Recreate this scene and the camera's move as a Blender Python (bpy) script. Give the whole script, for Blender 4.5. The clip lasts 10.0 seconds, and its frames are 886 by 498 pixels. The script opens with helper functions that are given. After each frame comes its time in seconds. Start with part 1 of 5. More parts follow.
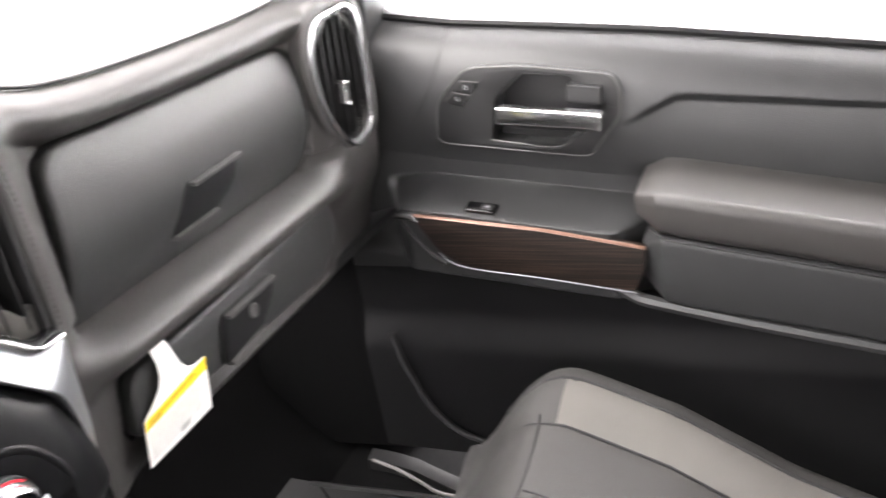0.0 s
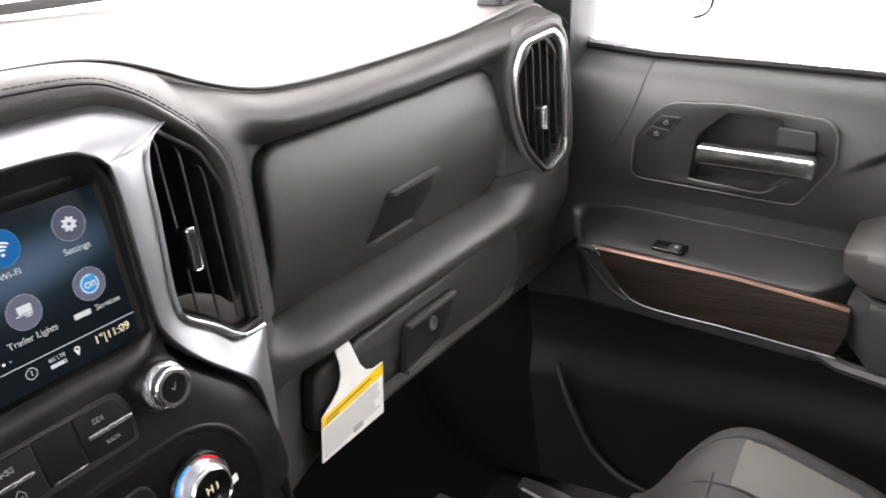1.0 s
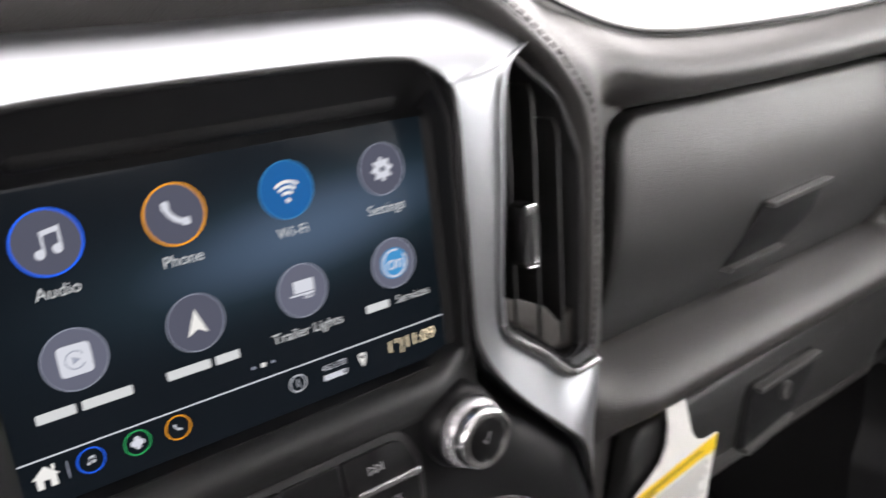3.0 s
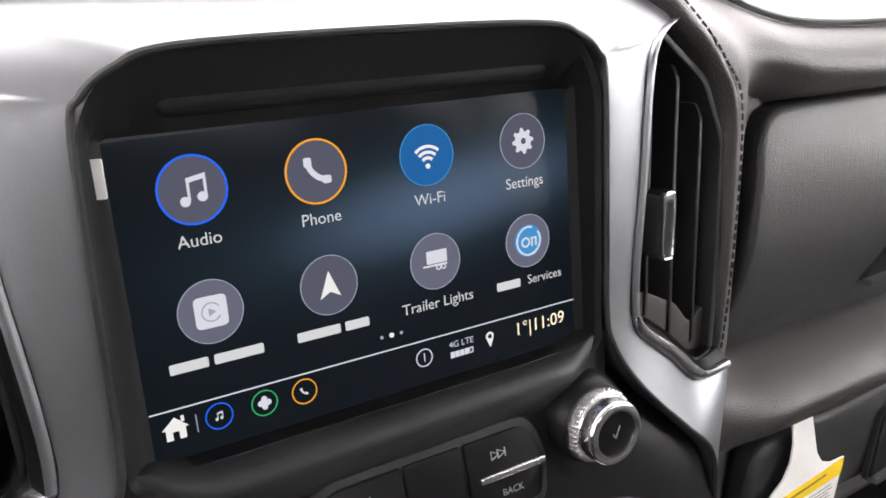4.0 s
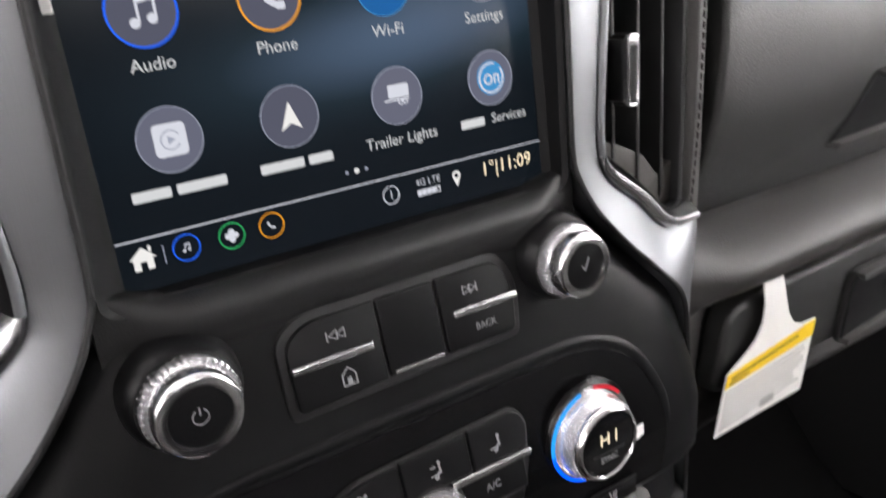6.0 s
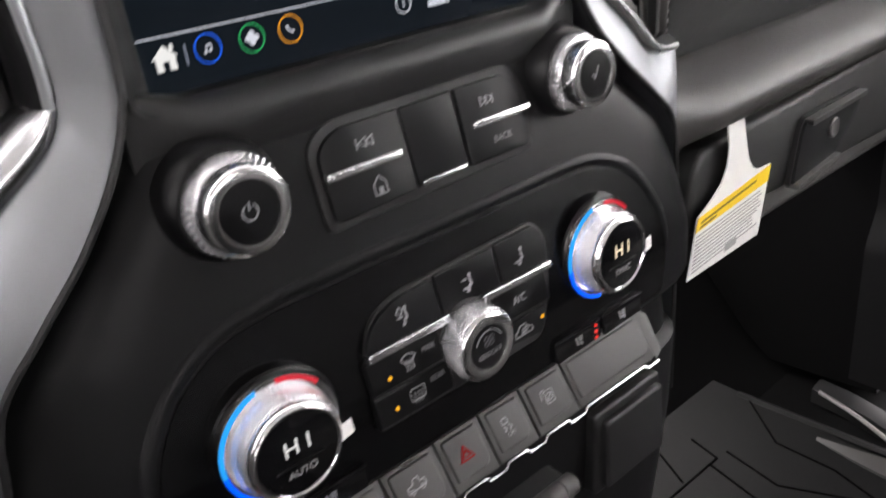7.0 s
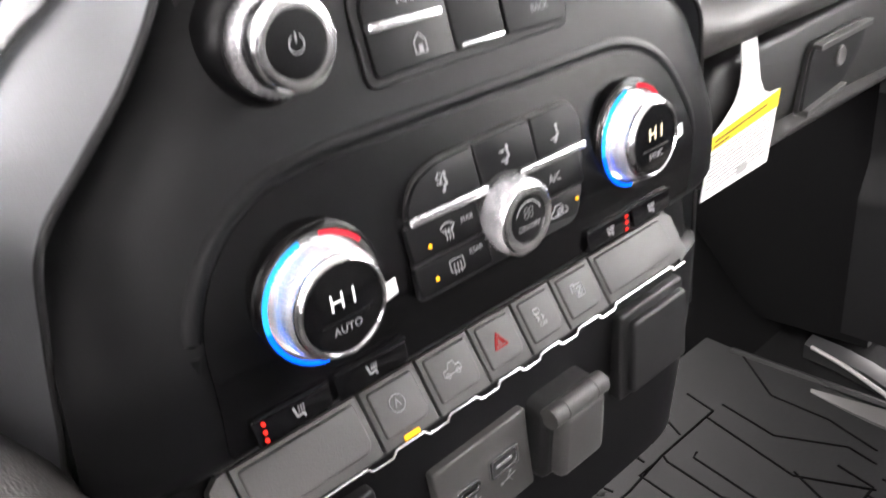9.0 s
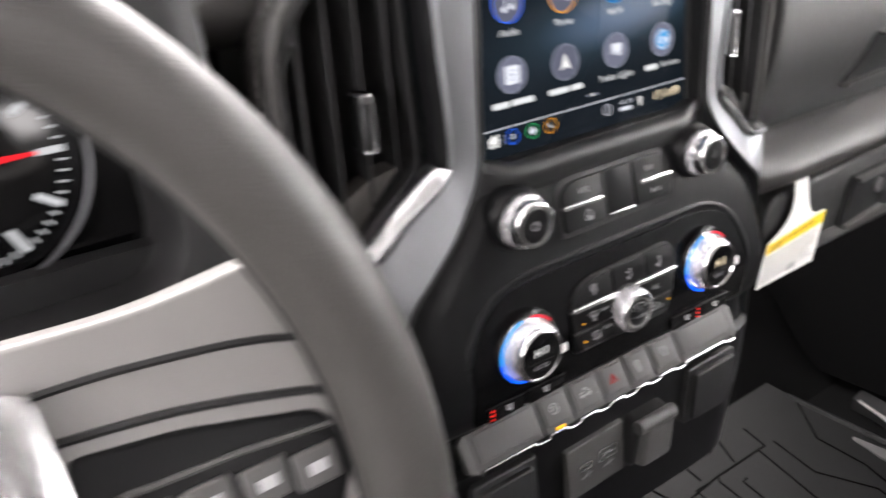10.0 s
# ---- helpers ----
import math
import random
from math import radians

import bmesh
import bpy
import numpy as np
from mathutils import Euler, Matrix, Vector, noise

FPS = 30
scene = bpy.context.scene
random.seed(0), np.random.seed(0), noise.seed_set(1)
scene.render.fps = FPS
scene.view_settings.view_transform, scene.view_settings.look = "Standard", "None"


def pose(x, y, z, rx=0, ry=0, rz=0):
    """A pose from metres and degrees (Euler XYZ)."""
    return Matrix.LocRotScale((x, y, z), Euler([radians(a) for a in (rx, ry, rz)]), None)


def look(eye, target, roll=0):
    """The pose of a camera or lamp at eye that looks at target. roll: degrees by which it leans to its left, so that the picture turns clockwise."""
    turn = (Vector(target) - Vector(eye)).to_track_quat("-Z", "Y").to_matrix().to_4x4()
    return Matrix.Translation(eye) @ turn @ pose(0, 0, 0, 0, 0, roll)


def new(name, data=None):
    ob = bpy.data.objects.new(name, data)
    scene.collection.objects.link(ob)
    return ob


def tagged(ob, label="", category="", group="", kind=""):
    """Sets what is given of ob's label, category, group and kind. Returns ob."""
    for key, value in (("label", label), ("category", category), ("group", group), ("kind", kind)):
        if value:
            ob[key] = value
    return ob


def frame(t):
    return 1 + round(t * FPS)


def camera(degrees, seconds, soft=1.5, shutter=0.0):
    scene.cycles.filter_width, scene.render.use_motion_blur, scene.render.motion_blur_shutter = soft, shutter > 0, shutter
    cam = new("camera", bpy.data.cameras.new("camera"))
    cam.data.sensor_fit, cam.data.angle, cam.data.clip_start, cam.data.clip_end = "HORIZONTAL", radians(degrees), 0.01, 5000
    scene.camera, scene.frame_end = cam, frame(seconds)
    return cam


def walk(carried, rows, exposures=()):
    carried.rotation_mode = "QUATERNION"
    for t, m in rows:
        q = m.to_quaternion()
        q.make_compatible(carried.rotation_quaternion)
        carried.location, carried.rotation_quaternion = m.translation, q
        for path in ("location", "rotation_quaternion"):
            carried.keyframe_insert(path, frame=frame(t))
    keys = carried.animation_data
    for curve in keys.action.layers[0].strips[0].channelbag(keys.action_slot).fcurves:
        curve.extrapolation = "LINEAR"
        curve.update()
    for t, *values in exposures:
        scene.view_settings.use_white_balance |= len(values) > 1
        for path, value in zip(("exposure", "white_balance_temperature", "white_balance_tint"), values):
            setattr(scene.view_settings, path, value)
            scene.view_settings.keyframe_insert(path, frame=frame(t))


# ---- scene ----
cam = camera(57.7, 10.0, soft=1.6, shutter=0.5)
PATH = [
    (0, (-0.1623, -0.464, 0.854), (1.4928, 0.316, 0.045), -10.1),
    (0.5, (-0.1643, -0.44, 0.855), (1.3998, 0.565, 0.117), -8.6),
    (1, (-0.1683, -0.438, 0.856), (1.3297, 0.69, 0.16), -7.9),
    (1.5, (-0.1703, -0.442, 0.856), (1.2788, 0.763, 0.188), -7.6),
    (2, (-0.1713, -0.409, 0.869), (1.2228, 0.87, 0.22), -6.8),
    (2.5, (-0.1313, -0.317, 0.84), (1.1498, 1.082, 0.207), -5.3),
    (3, (-0.1013, -0.255, 0.798), (1.0408, 1.274, 0.197), -4.3),
    (3.2, (-0.1072, -0.236, 0.789), (0.9828, 1.331, 0.193), -3.8),
    (4.3, (-0.1123, -0.237, 0.783), (0.8327, 1.434, 0.225), -2.9),
    (4.5, (-0.1123, -0.238, 0.783), (0.8147, 1.445, 0.226), -3.1),
    (5, (-0.1133, -0.242, 0.779), (0.7917, 1.453, 0.223), -3.1),
    (5.5, (-0.1173, -0.246, 0.763), (0.7777, 1.435, 0.151), -3.4),
    (5.7, (-0.1133, -0.25, 0.757), (0.8027, 1.406, 0.108), -4.0),
    (6.8, (-0.1472, -0.239, 0.714), (0.9667, 1.202, -0.111), -6.9),
    (7, (-0.1603, -0.234, 0.706), (0.9517, 1.192, -0.148), -6.9),
    (7.5, (-0.1683, -0.215, 0.667), (0.9517, 1.193, -0.207), -6.9),
    (8, (-0.1713, -0.214, 0.65), (0.9597, 1.181, -0.23), -6.7),
    (8.5, (-0.1822, -0.213, 0.644), (0.9567, 1.177, -0.233), -6.9),
    (9, (-0.1862, -0.225, 0.667), (0.9587, 1.158, -0.213), -6.7),
    (9.5, (-0.2293, -0.273, 0.742), (0.9087, 1.127, -0.12), -6.5),
    (9.7, (-0.2692, -0.303, 0.773), (0.8397, 1.126, -0.08), -5.9),
    (9.8, (-0.2923, -0.315, 0.783), (0.7947, 1.135, -0.063), -5.4),
    (10, (-0.3332, -0.338, 0.8), (0.6707, 1.171, -0.045), -4.0),
]
EXPOSURES = [(0.0, 1.05), (0.5, 0.5), (1.0, 0.3), (1.5, 0.2), (2.5, 0.2), (5.2, 0.22), (5.7, 0.22), (7.0, 0.22), (7.5, 0.3), (8.0, 0.7), (8.5, 1.15), (9.0, 1.3), (9.5, 1.3), (10.0, 0.7)]
walk(cam, [(t, look(eye, target, roll)) for t, eye, target, roll in PATH], EXPOSURES)

# ---- world and light: a bright overcast day outside the cab ----
world = bpy.data.worlds.new("overcast")
scene.world = world
world.use_nodes = True
wn, wl = world.node_tree.nodes, world.node_tree.links
sky = wn.new("ShaderNodeTexSky")
sky.sky_type, sky.sun_disc = "NISHITA", False
sky.sun_elevation, sky.sun_rotation = radians(55), radians(324)
cloud = wn.new("ShaderNodeMix")
cloud.data_type = "RGBA"
cloud.inputs[0].default_value = 0.88
cloud.inputs[7].default_value = (10.4, 9.65, 9.45, 1)
wl.new(sky.outputs[0], cloud.inputs[6])
wl.new(cloud.outputs[2], wn["Background"].inputs[0])
wn["Background"].inputs[1].default_value = 1.0
sun = new("sun", bpy.data.lights.new("sun", "SUN"))
sun.data.energy, sun.data.angle, sun.data.color = 4.0, radians(30), (1, 0.97, 0.93)
sun.matrix_world = look((-0.55, 0.75, 1.35), (0, 0, 0))


# ---- materials ----
def mat(name, color, rough=0.5, metal=0.0, grain=0.0, scale=600.0, spec=0.5, var=0.15, coat=0.0, kind="noise", emit=None, power=0.0):
    """A principled surface with fine relief (grain) and a faint wide variation of tone and gloss."""
    m = bpy.data.materials.new(name)
    m.use_nodes = True
    n, l = m.node_tree.nodes, m.node_tree.links
    b = n["Principled BSDF"]
    b.inputs["Metallic"].default_value = metal
    b.inputs["Specular IOR Level"].default_value = spec
    b.inputs["Coat Weight"].default_value = coat
    b.inputs["Coat Roughness"].default_value = 0.06
    tc = n.new("ShaderNodeTexCoord")
    wide = n.new("ShaderNodeTexNoise")
    wide.inputs["Scale"].default_value = 14
    wide.inputs["Detail"].default_value = 5
    l.new(tc.outputs["Object"], wide.inputs["Vector"])
    mix = n.new("ShaderNodeMix")
    mix.data_type = "RGBA"
    mix.inputs[6].default_value = (*[c * (1 - var) for c in color], 1)
    mix.inputs[7].default_value = (*[min(1, c * (1 + var)) for c in color], 1)
    l.new(wide.outputs[0], mix.inputs[0])
    l.new(mix.outputs[2], b.inputs["Base Color"])
    mr = n.new("ShaderNodeMapRange")
    mr.inputs[3].default_value, mr.inputs[4].default_value = max(0.02, rough * (1 - var * 0.6)), min(1, rough * (1 + var * 0.6))
    l.new(wide.outputs[0], mr.inputs[0])
    l.new(mr.outputs[0], b.inputs["Roughness"])
    if grain:
        if kind == "leather":
            tex = n.new("ShaderNodeTexVoronoi")
            tex.feature = "SMOOTH_F1"
        elif kind == "weave":
            tex = n.new("ShaderNodeTexWave")
            tex.wave_type, tex.bands_direction = "BANDS", "DIAGONAL"
            tex.inputs["Distortion"].default_value = 1.5
        else:
            tex = n.new("ShaderNodeTexNoise")
        tex.inputs["Scale"].default_value = scale
        l.new(tc.outputs["Object"], tex.inputs["Vector"])
        bump = n.new("ShaderNodeBump")
        bump.inputs["Strength"].default_value = min(1.0, grain)
        bump.inputs["Distance"].default_value = 0.0006
        l.new(tex.outputs[0], bump.inputs["Height"])
        l.new(bump.outputs[0], b.inputs["Normal"])
    if emit:
        b.inputs["Emission Color"].default_value = (*emit, 1)
        b.inputs["Emission Strength"].default_value = power
    return m


def wood_mat():
    m = mat("open_pore_wood", (0.045, 0.026, 0.018), 0.46, var=0.2, spec=0.3)
    n, l = m.node_tree.nodes, m.node_tree.links
    b = n["Principled BSDF"]
    tc = n.new("ShaderNodeTexCoord")
    mp = n.new("ShaderNodeMapping")
    mp.inputs["Rotation"].default_value = (radians(-8.5), 0, 0)
    mp.inputs["Scale"].default_value = (30, 9, 620)
    no = n.new("ShaderNodeTexNoise")
    no.inputs["Scale"].default_value, no.inputs["Detail"].default_value = 1.0, 6
    l.new(tc.outputs["Object"], mp.inputs[0])
    l.new(mp.outputs[0], no.inputs["Vector"])
    cr = n.new("ShaderNodeValToRGB")
    cr.color_ramp.elements[0].position, cr.color_ramp.elements[0].color = 0.40, (0.004, 0.003, 0.0025, 1)
    cr.color_ramp.elements[1].position, cr.color_ramp.elements[1].color = 0.74, (0.034, 0.021, 0.016, 1)
    l.new(no.outputs[0], cr.inputs[0])
    l.new(cr.outputs[0], b.inputs["Base Color"])
    bp = n.new("ShaderNodeBump")
    bp.inputs["Strength"].default_value, bp.inputs["Distance"].default_value = 0.5, 0.0004
    l.new(no.outputs[0], bp.inputs["Height"])
    l.new(bp.outputs[0], b.inputs["Normal"])
    return m


def brushed_mat():
    """Satin silver with fine upright brush lines."""
    m = mat("satin_silver", (0.25, 0.257, 0.272), 0.42, metal=0.95, var=0.06)
    n, l = m.node_tree.nodes, m.node_tree.links
    tc, mp, no, bp = n.new("ShaderNodeTexCoord"), n.new("ShaderNodeMapping"), n.new("ShaderNodeTexNoise"), n.new("ShaderNodeBump")
    mp.inputs["Scale"].default_value = (2200, 2200, 45)
    no.inputs["Scale"].default_value, no.inputs["Detail"].default_value = 1.0, 3
    bp.inputs["Strength"].default_value, bp.inputs["Distance"].default_value = 0.22, 0.0003
    l.new(tc.outputs["Object"], mp.inputs[0])
    l.new(mp.outputs[0], no.inputs["Vector"])
    l.new(no.outputs[0], bp.inputs["Height"])
    l.new(bp.outputs[0], n["Principled BSDF"].inputs["Normal"])
    return m


def screen_mat():
    """The lit wallpaper of the display: a dark field with one soft blue-grey band, under smooth glass."""
    m = mat("display_glass", (0.003, 0.003, 0.004), 0.2, var=0.0, spec=0.08)
    n, l = m.node_tree.nodes, m.node_tree.links
    b = n["Principled BSDF"]
    tc, sx = n.new("ShaderNodeTexCoord"), n.new("ShaderNodeSeparateXYZ")
    l.new(tc.outputs["Object"], sx.inputs[0])

    def math(op, a, c):
        k = n.new("ShaderNodeMath")
        k.operation = op
        for i, v in enumerate((a, c)):
            if isinstance(v, (int, float)):
                k.inputs[i].default_value = v
            elif v is not None:
                l.new(v, k.inputs[i])
        return k.outputs[0]
    slope = math("MULTIPLY", sx.outputs[0], 0.10)
    off = math("SUBTRACT", math("SUBTRACT", sx.outputs[2], 0.7175), slope)
    band = math("DIVIDE", off, 0.017)
    band = math("POWER", 2.718, math("MULTIPLY", math("MULTIPLY", band, band), -1.0))
    side = math("DIVIDE", math("SUBTRACT", sx.outputs[0], 0.030), 0.062)
    side = math("POWER", 2.718, math("MULTIPLY", math("MULTIPLY", side, side), -1.0))
    glow = math("MULTIPLY", band, side)
    cr = n.new("ShaderNodeValToRGB")
    cr.color_ramp.elements[0].color = (0.004, 0.0065, 0.009, 1)
    cr.color_ramp.elements[1].color = (0.062, 0.095, 0.15, 1)
    e = cr.color_ramp.elements.new(0.3)
    e.color = (0.011, 0.02, 0.028, 1)
    l.new(glow, cr.inputs[0])
    l.new(cr.outputs[0], b.inputs["Emission Color"])
    b.inputs["Emission Strength"].default_value = 1.0
    return m


LEATHER = mat("black_leatherette", (0.0315, 0.0297, 0.0285), 0.48, grain=0.45, scale=1250, kind="leather")
# The leatherette again, darkened for the shade that lies on the glovebox lids.
LID = mat("shaded_lid_skin", (0.0180, 0.0182, 0.0180), 0.47, grain=0.45, scale=1250, kind="leather")
TOPPAD = mat("dash_top_vinyl", (0.040, 0.036, 0.033), 0.47, spec=0.42, grain=0.45, scale=800, kind="leather")
PLASTIC = mat("black_plastic", (0.013, 0.013, 0.0135), 0.45, grain=0.25, scale=1500, spec=0.38)
BEZEL = mat("matt_black_bezel", (0.007, 0.007, 0.0075), 0.55, grain=0.15, scale=1800, spec=0.2)
SATIN = mat("satin_black_fascia", (0.0055, 0.0055, 0.006), 0.36, grain=0.12, scale=1800, spec=0.17)
GLOSS = mat("piano_black", (0.004, 0.004, 0.0045), 0.12, var=0.1)
KEYGREY = mat("soft_grey_key", (0.055, 0.054, 0.053), 0.48, grain=0.2, scale=1600)
# Near-black for gaps, wells and seams, with their shade put into the colour.
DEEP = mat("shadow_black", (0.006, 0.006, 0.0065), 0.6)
SILVER = brushed_mat()
CHROME = mat("chrome", (0.88, 0.88, 0.89), 0.20, metal=1.0, var=0.1)
BRUSHED = mat("knurled_aluminium", (0.86, 0.86, 0.88), 0.27, metal=0.86, var=0.1)
PANELBLACK = mat("smooth_black_panel", (0.0035, 0.0035, 0.0038), 0.26, grain=0.06, scale=2200, spec=0.16)
LIPBROWN = mat("warm_grey_plastic", (0.036, 0.033, 0.030), 0.42, grain=0.2, scale=1600)
EDGE_SHEEN = mat("wood_edge_sheen", (0.15, 0.085, 0.062), 0.3, metal=0.5, var=0.2)
WOOD = wood_mat()
DOORSKIN = mat("charcoal_door_vinyl", (0.0185, 0.019, 0.0195), 0.48, grain=0.45, scale=850, kind="leather")
FABRIC = mat("grey_seat_fabric", (0.12, 0.114, 0.106), 0.85, grain=0.7, scale=900, kind="weave")
SEATBLACK = mat("black_seat_cloth", (0.030, 0.029, 0.028), 0.6, grain=0.6, scale=1000, kind="leather", spec=0.35)
RUBBER = mat("rubber_mat", (0.0075, 0.0075, 0.0079), 0.57, grain=0.4, scale=700, spec=0.22)
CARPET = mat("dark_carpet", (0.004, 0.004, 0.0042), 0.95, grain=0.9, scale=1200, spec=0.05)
PAPER = mat("white_card", (0.78, 0.78, 0.76), 0.55, var=0.03)
YELLOW = mat("yellow_print", (0.85, 0.58, 0.02), 0.55, var=0.03)
PRINT = mat("grey_print", (0.34, 0.34, 0.33), 0.6, var=0.05)
PRINTDARK = mat("brown_print", (0.22, 0.14, 0.01), 0.6, var=0.05)
FILM = mat("white_film_tab", (0.8, 0.8, 0.78), 0.35, var=0.03)
LEGEND = mat("pale_legend", (0.33, 0.33, 0.34), 0.5, var=0.05)
DIMLEGEND = mat("dim_legend", (0.11, 0.11, 0.115), 0.5, var=0.05)
HEADLINER = mat("grey_headliner", (0.34, 0.33, 0.32), 0.9, grain=0.4, scale=500)
SNOW = mat("snowy_ground", (0.82, 0.83, 0.85), 0.7, grain=0.6, scale=20, var=0.04)
WHITEPAINT = mat("white_car_paint", (0.75, 0.76, 0.78), 0.2, coat=0.6, var=0.03)
LOWDOOR = mat("hard_black_plastic", (0.005, 0.005, 0.0054), 0.6, grain=0.35, scale=1100, spec=0.15)
SATINCHROME = mat("satin_chrome", (0.52, 0.52, 0.53), 0.27, metal=1.0, var=0.1)
RIM = mat("smooth_wheel_leather", (0.036, 0.034, 0.032), 0.42, grain=0.3, scale=1000, kind="leather")
SPOKE = mat("satin_grey_spoke", (0.16, 0.155, 0.15), 0.40, grain=0.15, scale=1500)
LATCH = mat("dark_latch", (0.0075, 0.0075, 0.008), 0.5, grain=0.15, scale=1600, spec=0.25)
GROOVE_SHADE = mat("groove_shade", (0.002, 0.002, 0.002), 0.9, spec=0.03)
THREAD = mat("grey_thread", (0.045, 0.043, 0.041), 0.7, var=0.1, spec=0.2)


def glow(name, color, power):
    return mat(name, (0.004, 0.004, 0.004), 0.5, var=0.0, spec=0.0, emit=color, power=power)


G_WHITE = glow("white_light", (1, 0.98, 0.96), 0.75)
G_WARM = glow("warm_white_light", (1, 0.83, 0.58), 1.1)
G_TEXT = glow("caption_light", (0.92, 0.93, 0.95), 0.62)
G_GREY = glow("icon_grey", (0.080, 0.083, 0.118), 1.0)
G_GREYLOW = glow("icon_grey_low", (0.115, 0.119, 0.165), 1.0)
G_EDGE = glow("icon_edge", (0.30, 0.32, 0.40), 1.0)
G_GLYPH = glow("icon_glyph", (0.62, 0.63, 0.70), 0.95)
G_BLUE = glow("icon_blue", (0.012, 0.105, 0.32), 1.0)
G_BLUERING = glow("blue_ring_light", (0.015, 0.12, 0.85), 1.0)
G_CYAN = glow("pale_blue_light", (0.05, 0.25, 0.52), 1.0)
G_ORANGE = glow("orange_ring_light", (0.9, 0.36, 0.02), 0.9)
G_GREEN = glow("green_ring_light", (0.03, 0.42, 0.12), 0.9)
G_AMBER = glow("amber_led", (1, 0.45, 0.02), 1.2)
G_RED = glow("red_led", (1, 0.03, 0.02), 0.9)
G_HAZARD = glow("dim_red_light", (0.5, 0.012, 0.015), 0.34)
G_DIALBLUE = glow("cold_ring_light", (0.0, 0.10, 1.0), 1.35)
G_DIALCYAN = glow("cool_ring_light", (0.02, 0.32, 0.9), 1.1)
G_DIALRED = glow("hot_ring_light", (0.75, 0.03, 0.05), 0.8)
G_CYMBAL = glow("cluster_needle", (0.9, 0.02, 0.03), 0.8)
G_CLUSTER = glow("cluster_mark", (0.62, 0.62, 0.64), 0.7)

# ---- mesh helpers ----
BASE = {}


def thing(name, at, label, category, group="", kind=""):
    ob = new(name)
    ob.location = at
    BASE[ob] = Vector(at)
    return tagged(ob, label, category, group, kind)


def part(name, bm, material, parent=None, label="", smooth=True):
    me = bpy.data.meshes.new(name)
    bmesh.ops.recalc_face_normals(bm, faces=bm.faces[:])
    bm.to_mesh(me)
    bm.free()
    if smooth:
        for p in me.polygons:
            p.use_smooth = len(p.vertices) <= 4
        me.set_sharp_from_angle(angle=radians(38))
    me.materials.append(material)
    ob = new(name, me)
    if parent is not None:
        ob.parent = parent
        if parent in BASE:
            ob.matrix_parent_inverse = Matrix.Translation(-BASE[parent])
    if label:
        ob["label"] = label
    return ob


class Face:
    """A working plane: u to the right, v up along it, h out of it towards the cabin."""

    def __init__(self, o, u, v):
        self.o, self.u = Vector(o), Vector(u).normalized()
        self.n = self.u.cross(Vector(v)).normalized()
        self.v = self.n.cross(self.u)

    def __call__(self, a, b, h=0.0):
        return self.o + self.u * a + self.v * b + self.n * h


def rounded(pts, r, n=5):
    """The polygon with its corners rounded by r (one number, or one for each corner)."""
    out = []
    k = len(pts)
    for i, p in enumerate(pts):
        rr = r[i] if isinstance(r, (list, tuple)) else r
        p, a, b = Vector(p), Vector(pts[i - 1]), Vector(pts[(i + 1) % k])
        da, db = (a - p), (b - p)
        d = min(rr, da.length * 0.48, db.length * 0.48)
        if d < 1e-6:
            out.append(tuple(p))
            continue
        s, e = p + da.normalized() * d, p + db.normalized() * d
        for j in range(n + 1):
            t = j / n
            out.append(tuple((1 - t) ** 2 * s + 2 * t * (1 - t) * p + t * t * e))
    return out


def inset(pts, d):
    k, out = len(pts), []
    area = sum(pts[i - 1][0] * pts[i][1] - pts[i][0] * pts[i - 1][1] for i in range(k))
    s = 1 if area > 0 else -1
    for i in range(k):
        a, p, b = Vector(pts[i - 1]), Vector(pts[i]), Vector(pts[(i + 1) % k])
        e1, e2 = (p - a), (b - p)
        if e1.length < 1e-9 or e2.length < 1e-9:
            out.append(tuple(p))
            continue
        e1.normalize(), e2.normalize()
        n1, n2 = Vector((-e1.y, e1.x)), Vector((-e2.y, e2.x))
        m = n1 + n2
        m = m / max(0.5, m.length_squared / 2)
        out.append(tuple(p + m * d * s))
    return out


def safe_bevel(pts, bev):
    """The widest inset up to bev that folds no edge over."""
    k = len(pts)
    for _ in range(12):
        q = inset(pts, bev)
        if all((Vector(pts[(i + 1) % k]) - Vector(pts[i])).dot(Vector(q[(i + 1) % k]) - Vector(q[i])) >= -1e-12 for i in range(k)):
            return bev
        bev *= 0.72
    return bev


def prism(F, pts, h0, h1, bev=0.001, bm=None, steps=3, crown=0.0, rings_at=(0.8, 0.5, 0.2)):
    """A plate of outline pts from h0 up to h1, with its upper edge rounded; crown lifts its middle."""
    bm = bm or bmesh.new()
    bev = safe_bevel(pts, bev)
    rings = [[F(u, v, h0) for u, v in pts]]
    for j in range(steps + 1):
        a = math.pi / 2 * j / steps
        q = inset(pts, bev * (1 - math.cos(a)))
        rings.append([F(u, v, h1 - bev * (1 - math.sin(a))) for u, v in q])
    q = inset(pts, bev)
    if crown:
        c = Vector((sum(p[0] for p in q) / len(q), sum(p[1] for p in q) / len(q)))
        for f in rings_at:
            rings.append([F(c.x + (u - c.x) * f, c.y + (v - c.y) * f, h1 + crown * (1 - f * f)) for u, v in q])
    vs = [[bm.verts.new(p) for p in r] for r in rings]
    k = len(pts)
    for a, b in zip(vs, vs[1:]):
        for i in range(k):
            bm.faces.new((a[i], a[(i + 1) % k], b[(i + 1) % k], b[i]))
    bm.faces.new(vs[-1])
    bm.faces.new(list(reversed(vs[0])))
    return bm


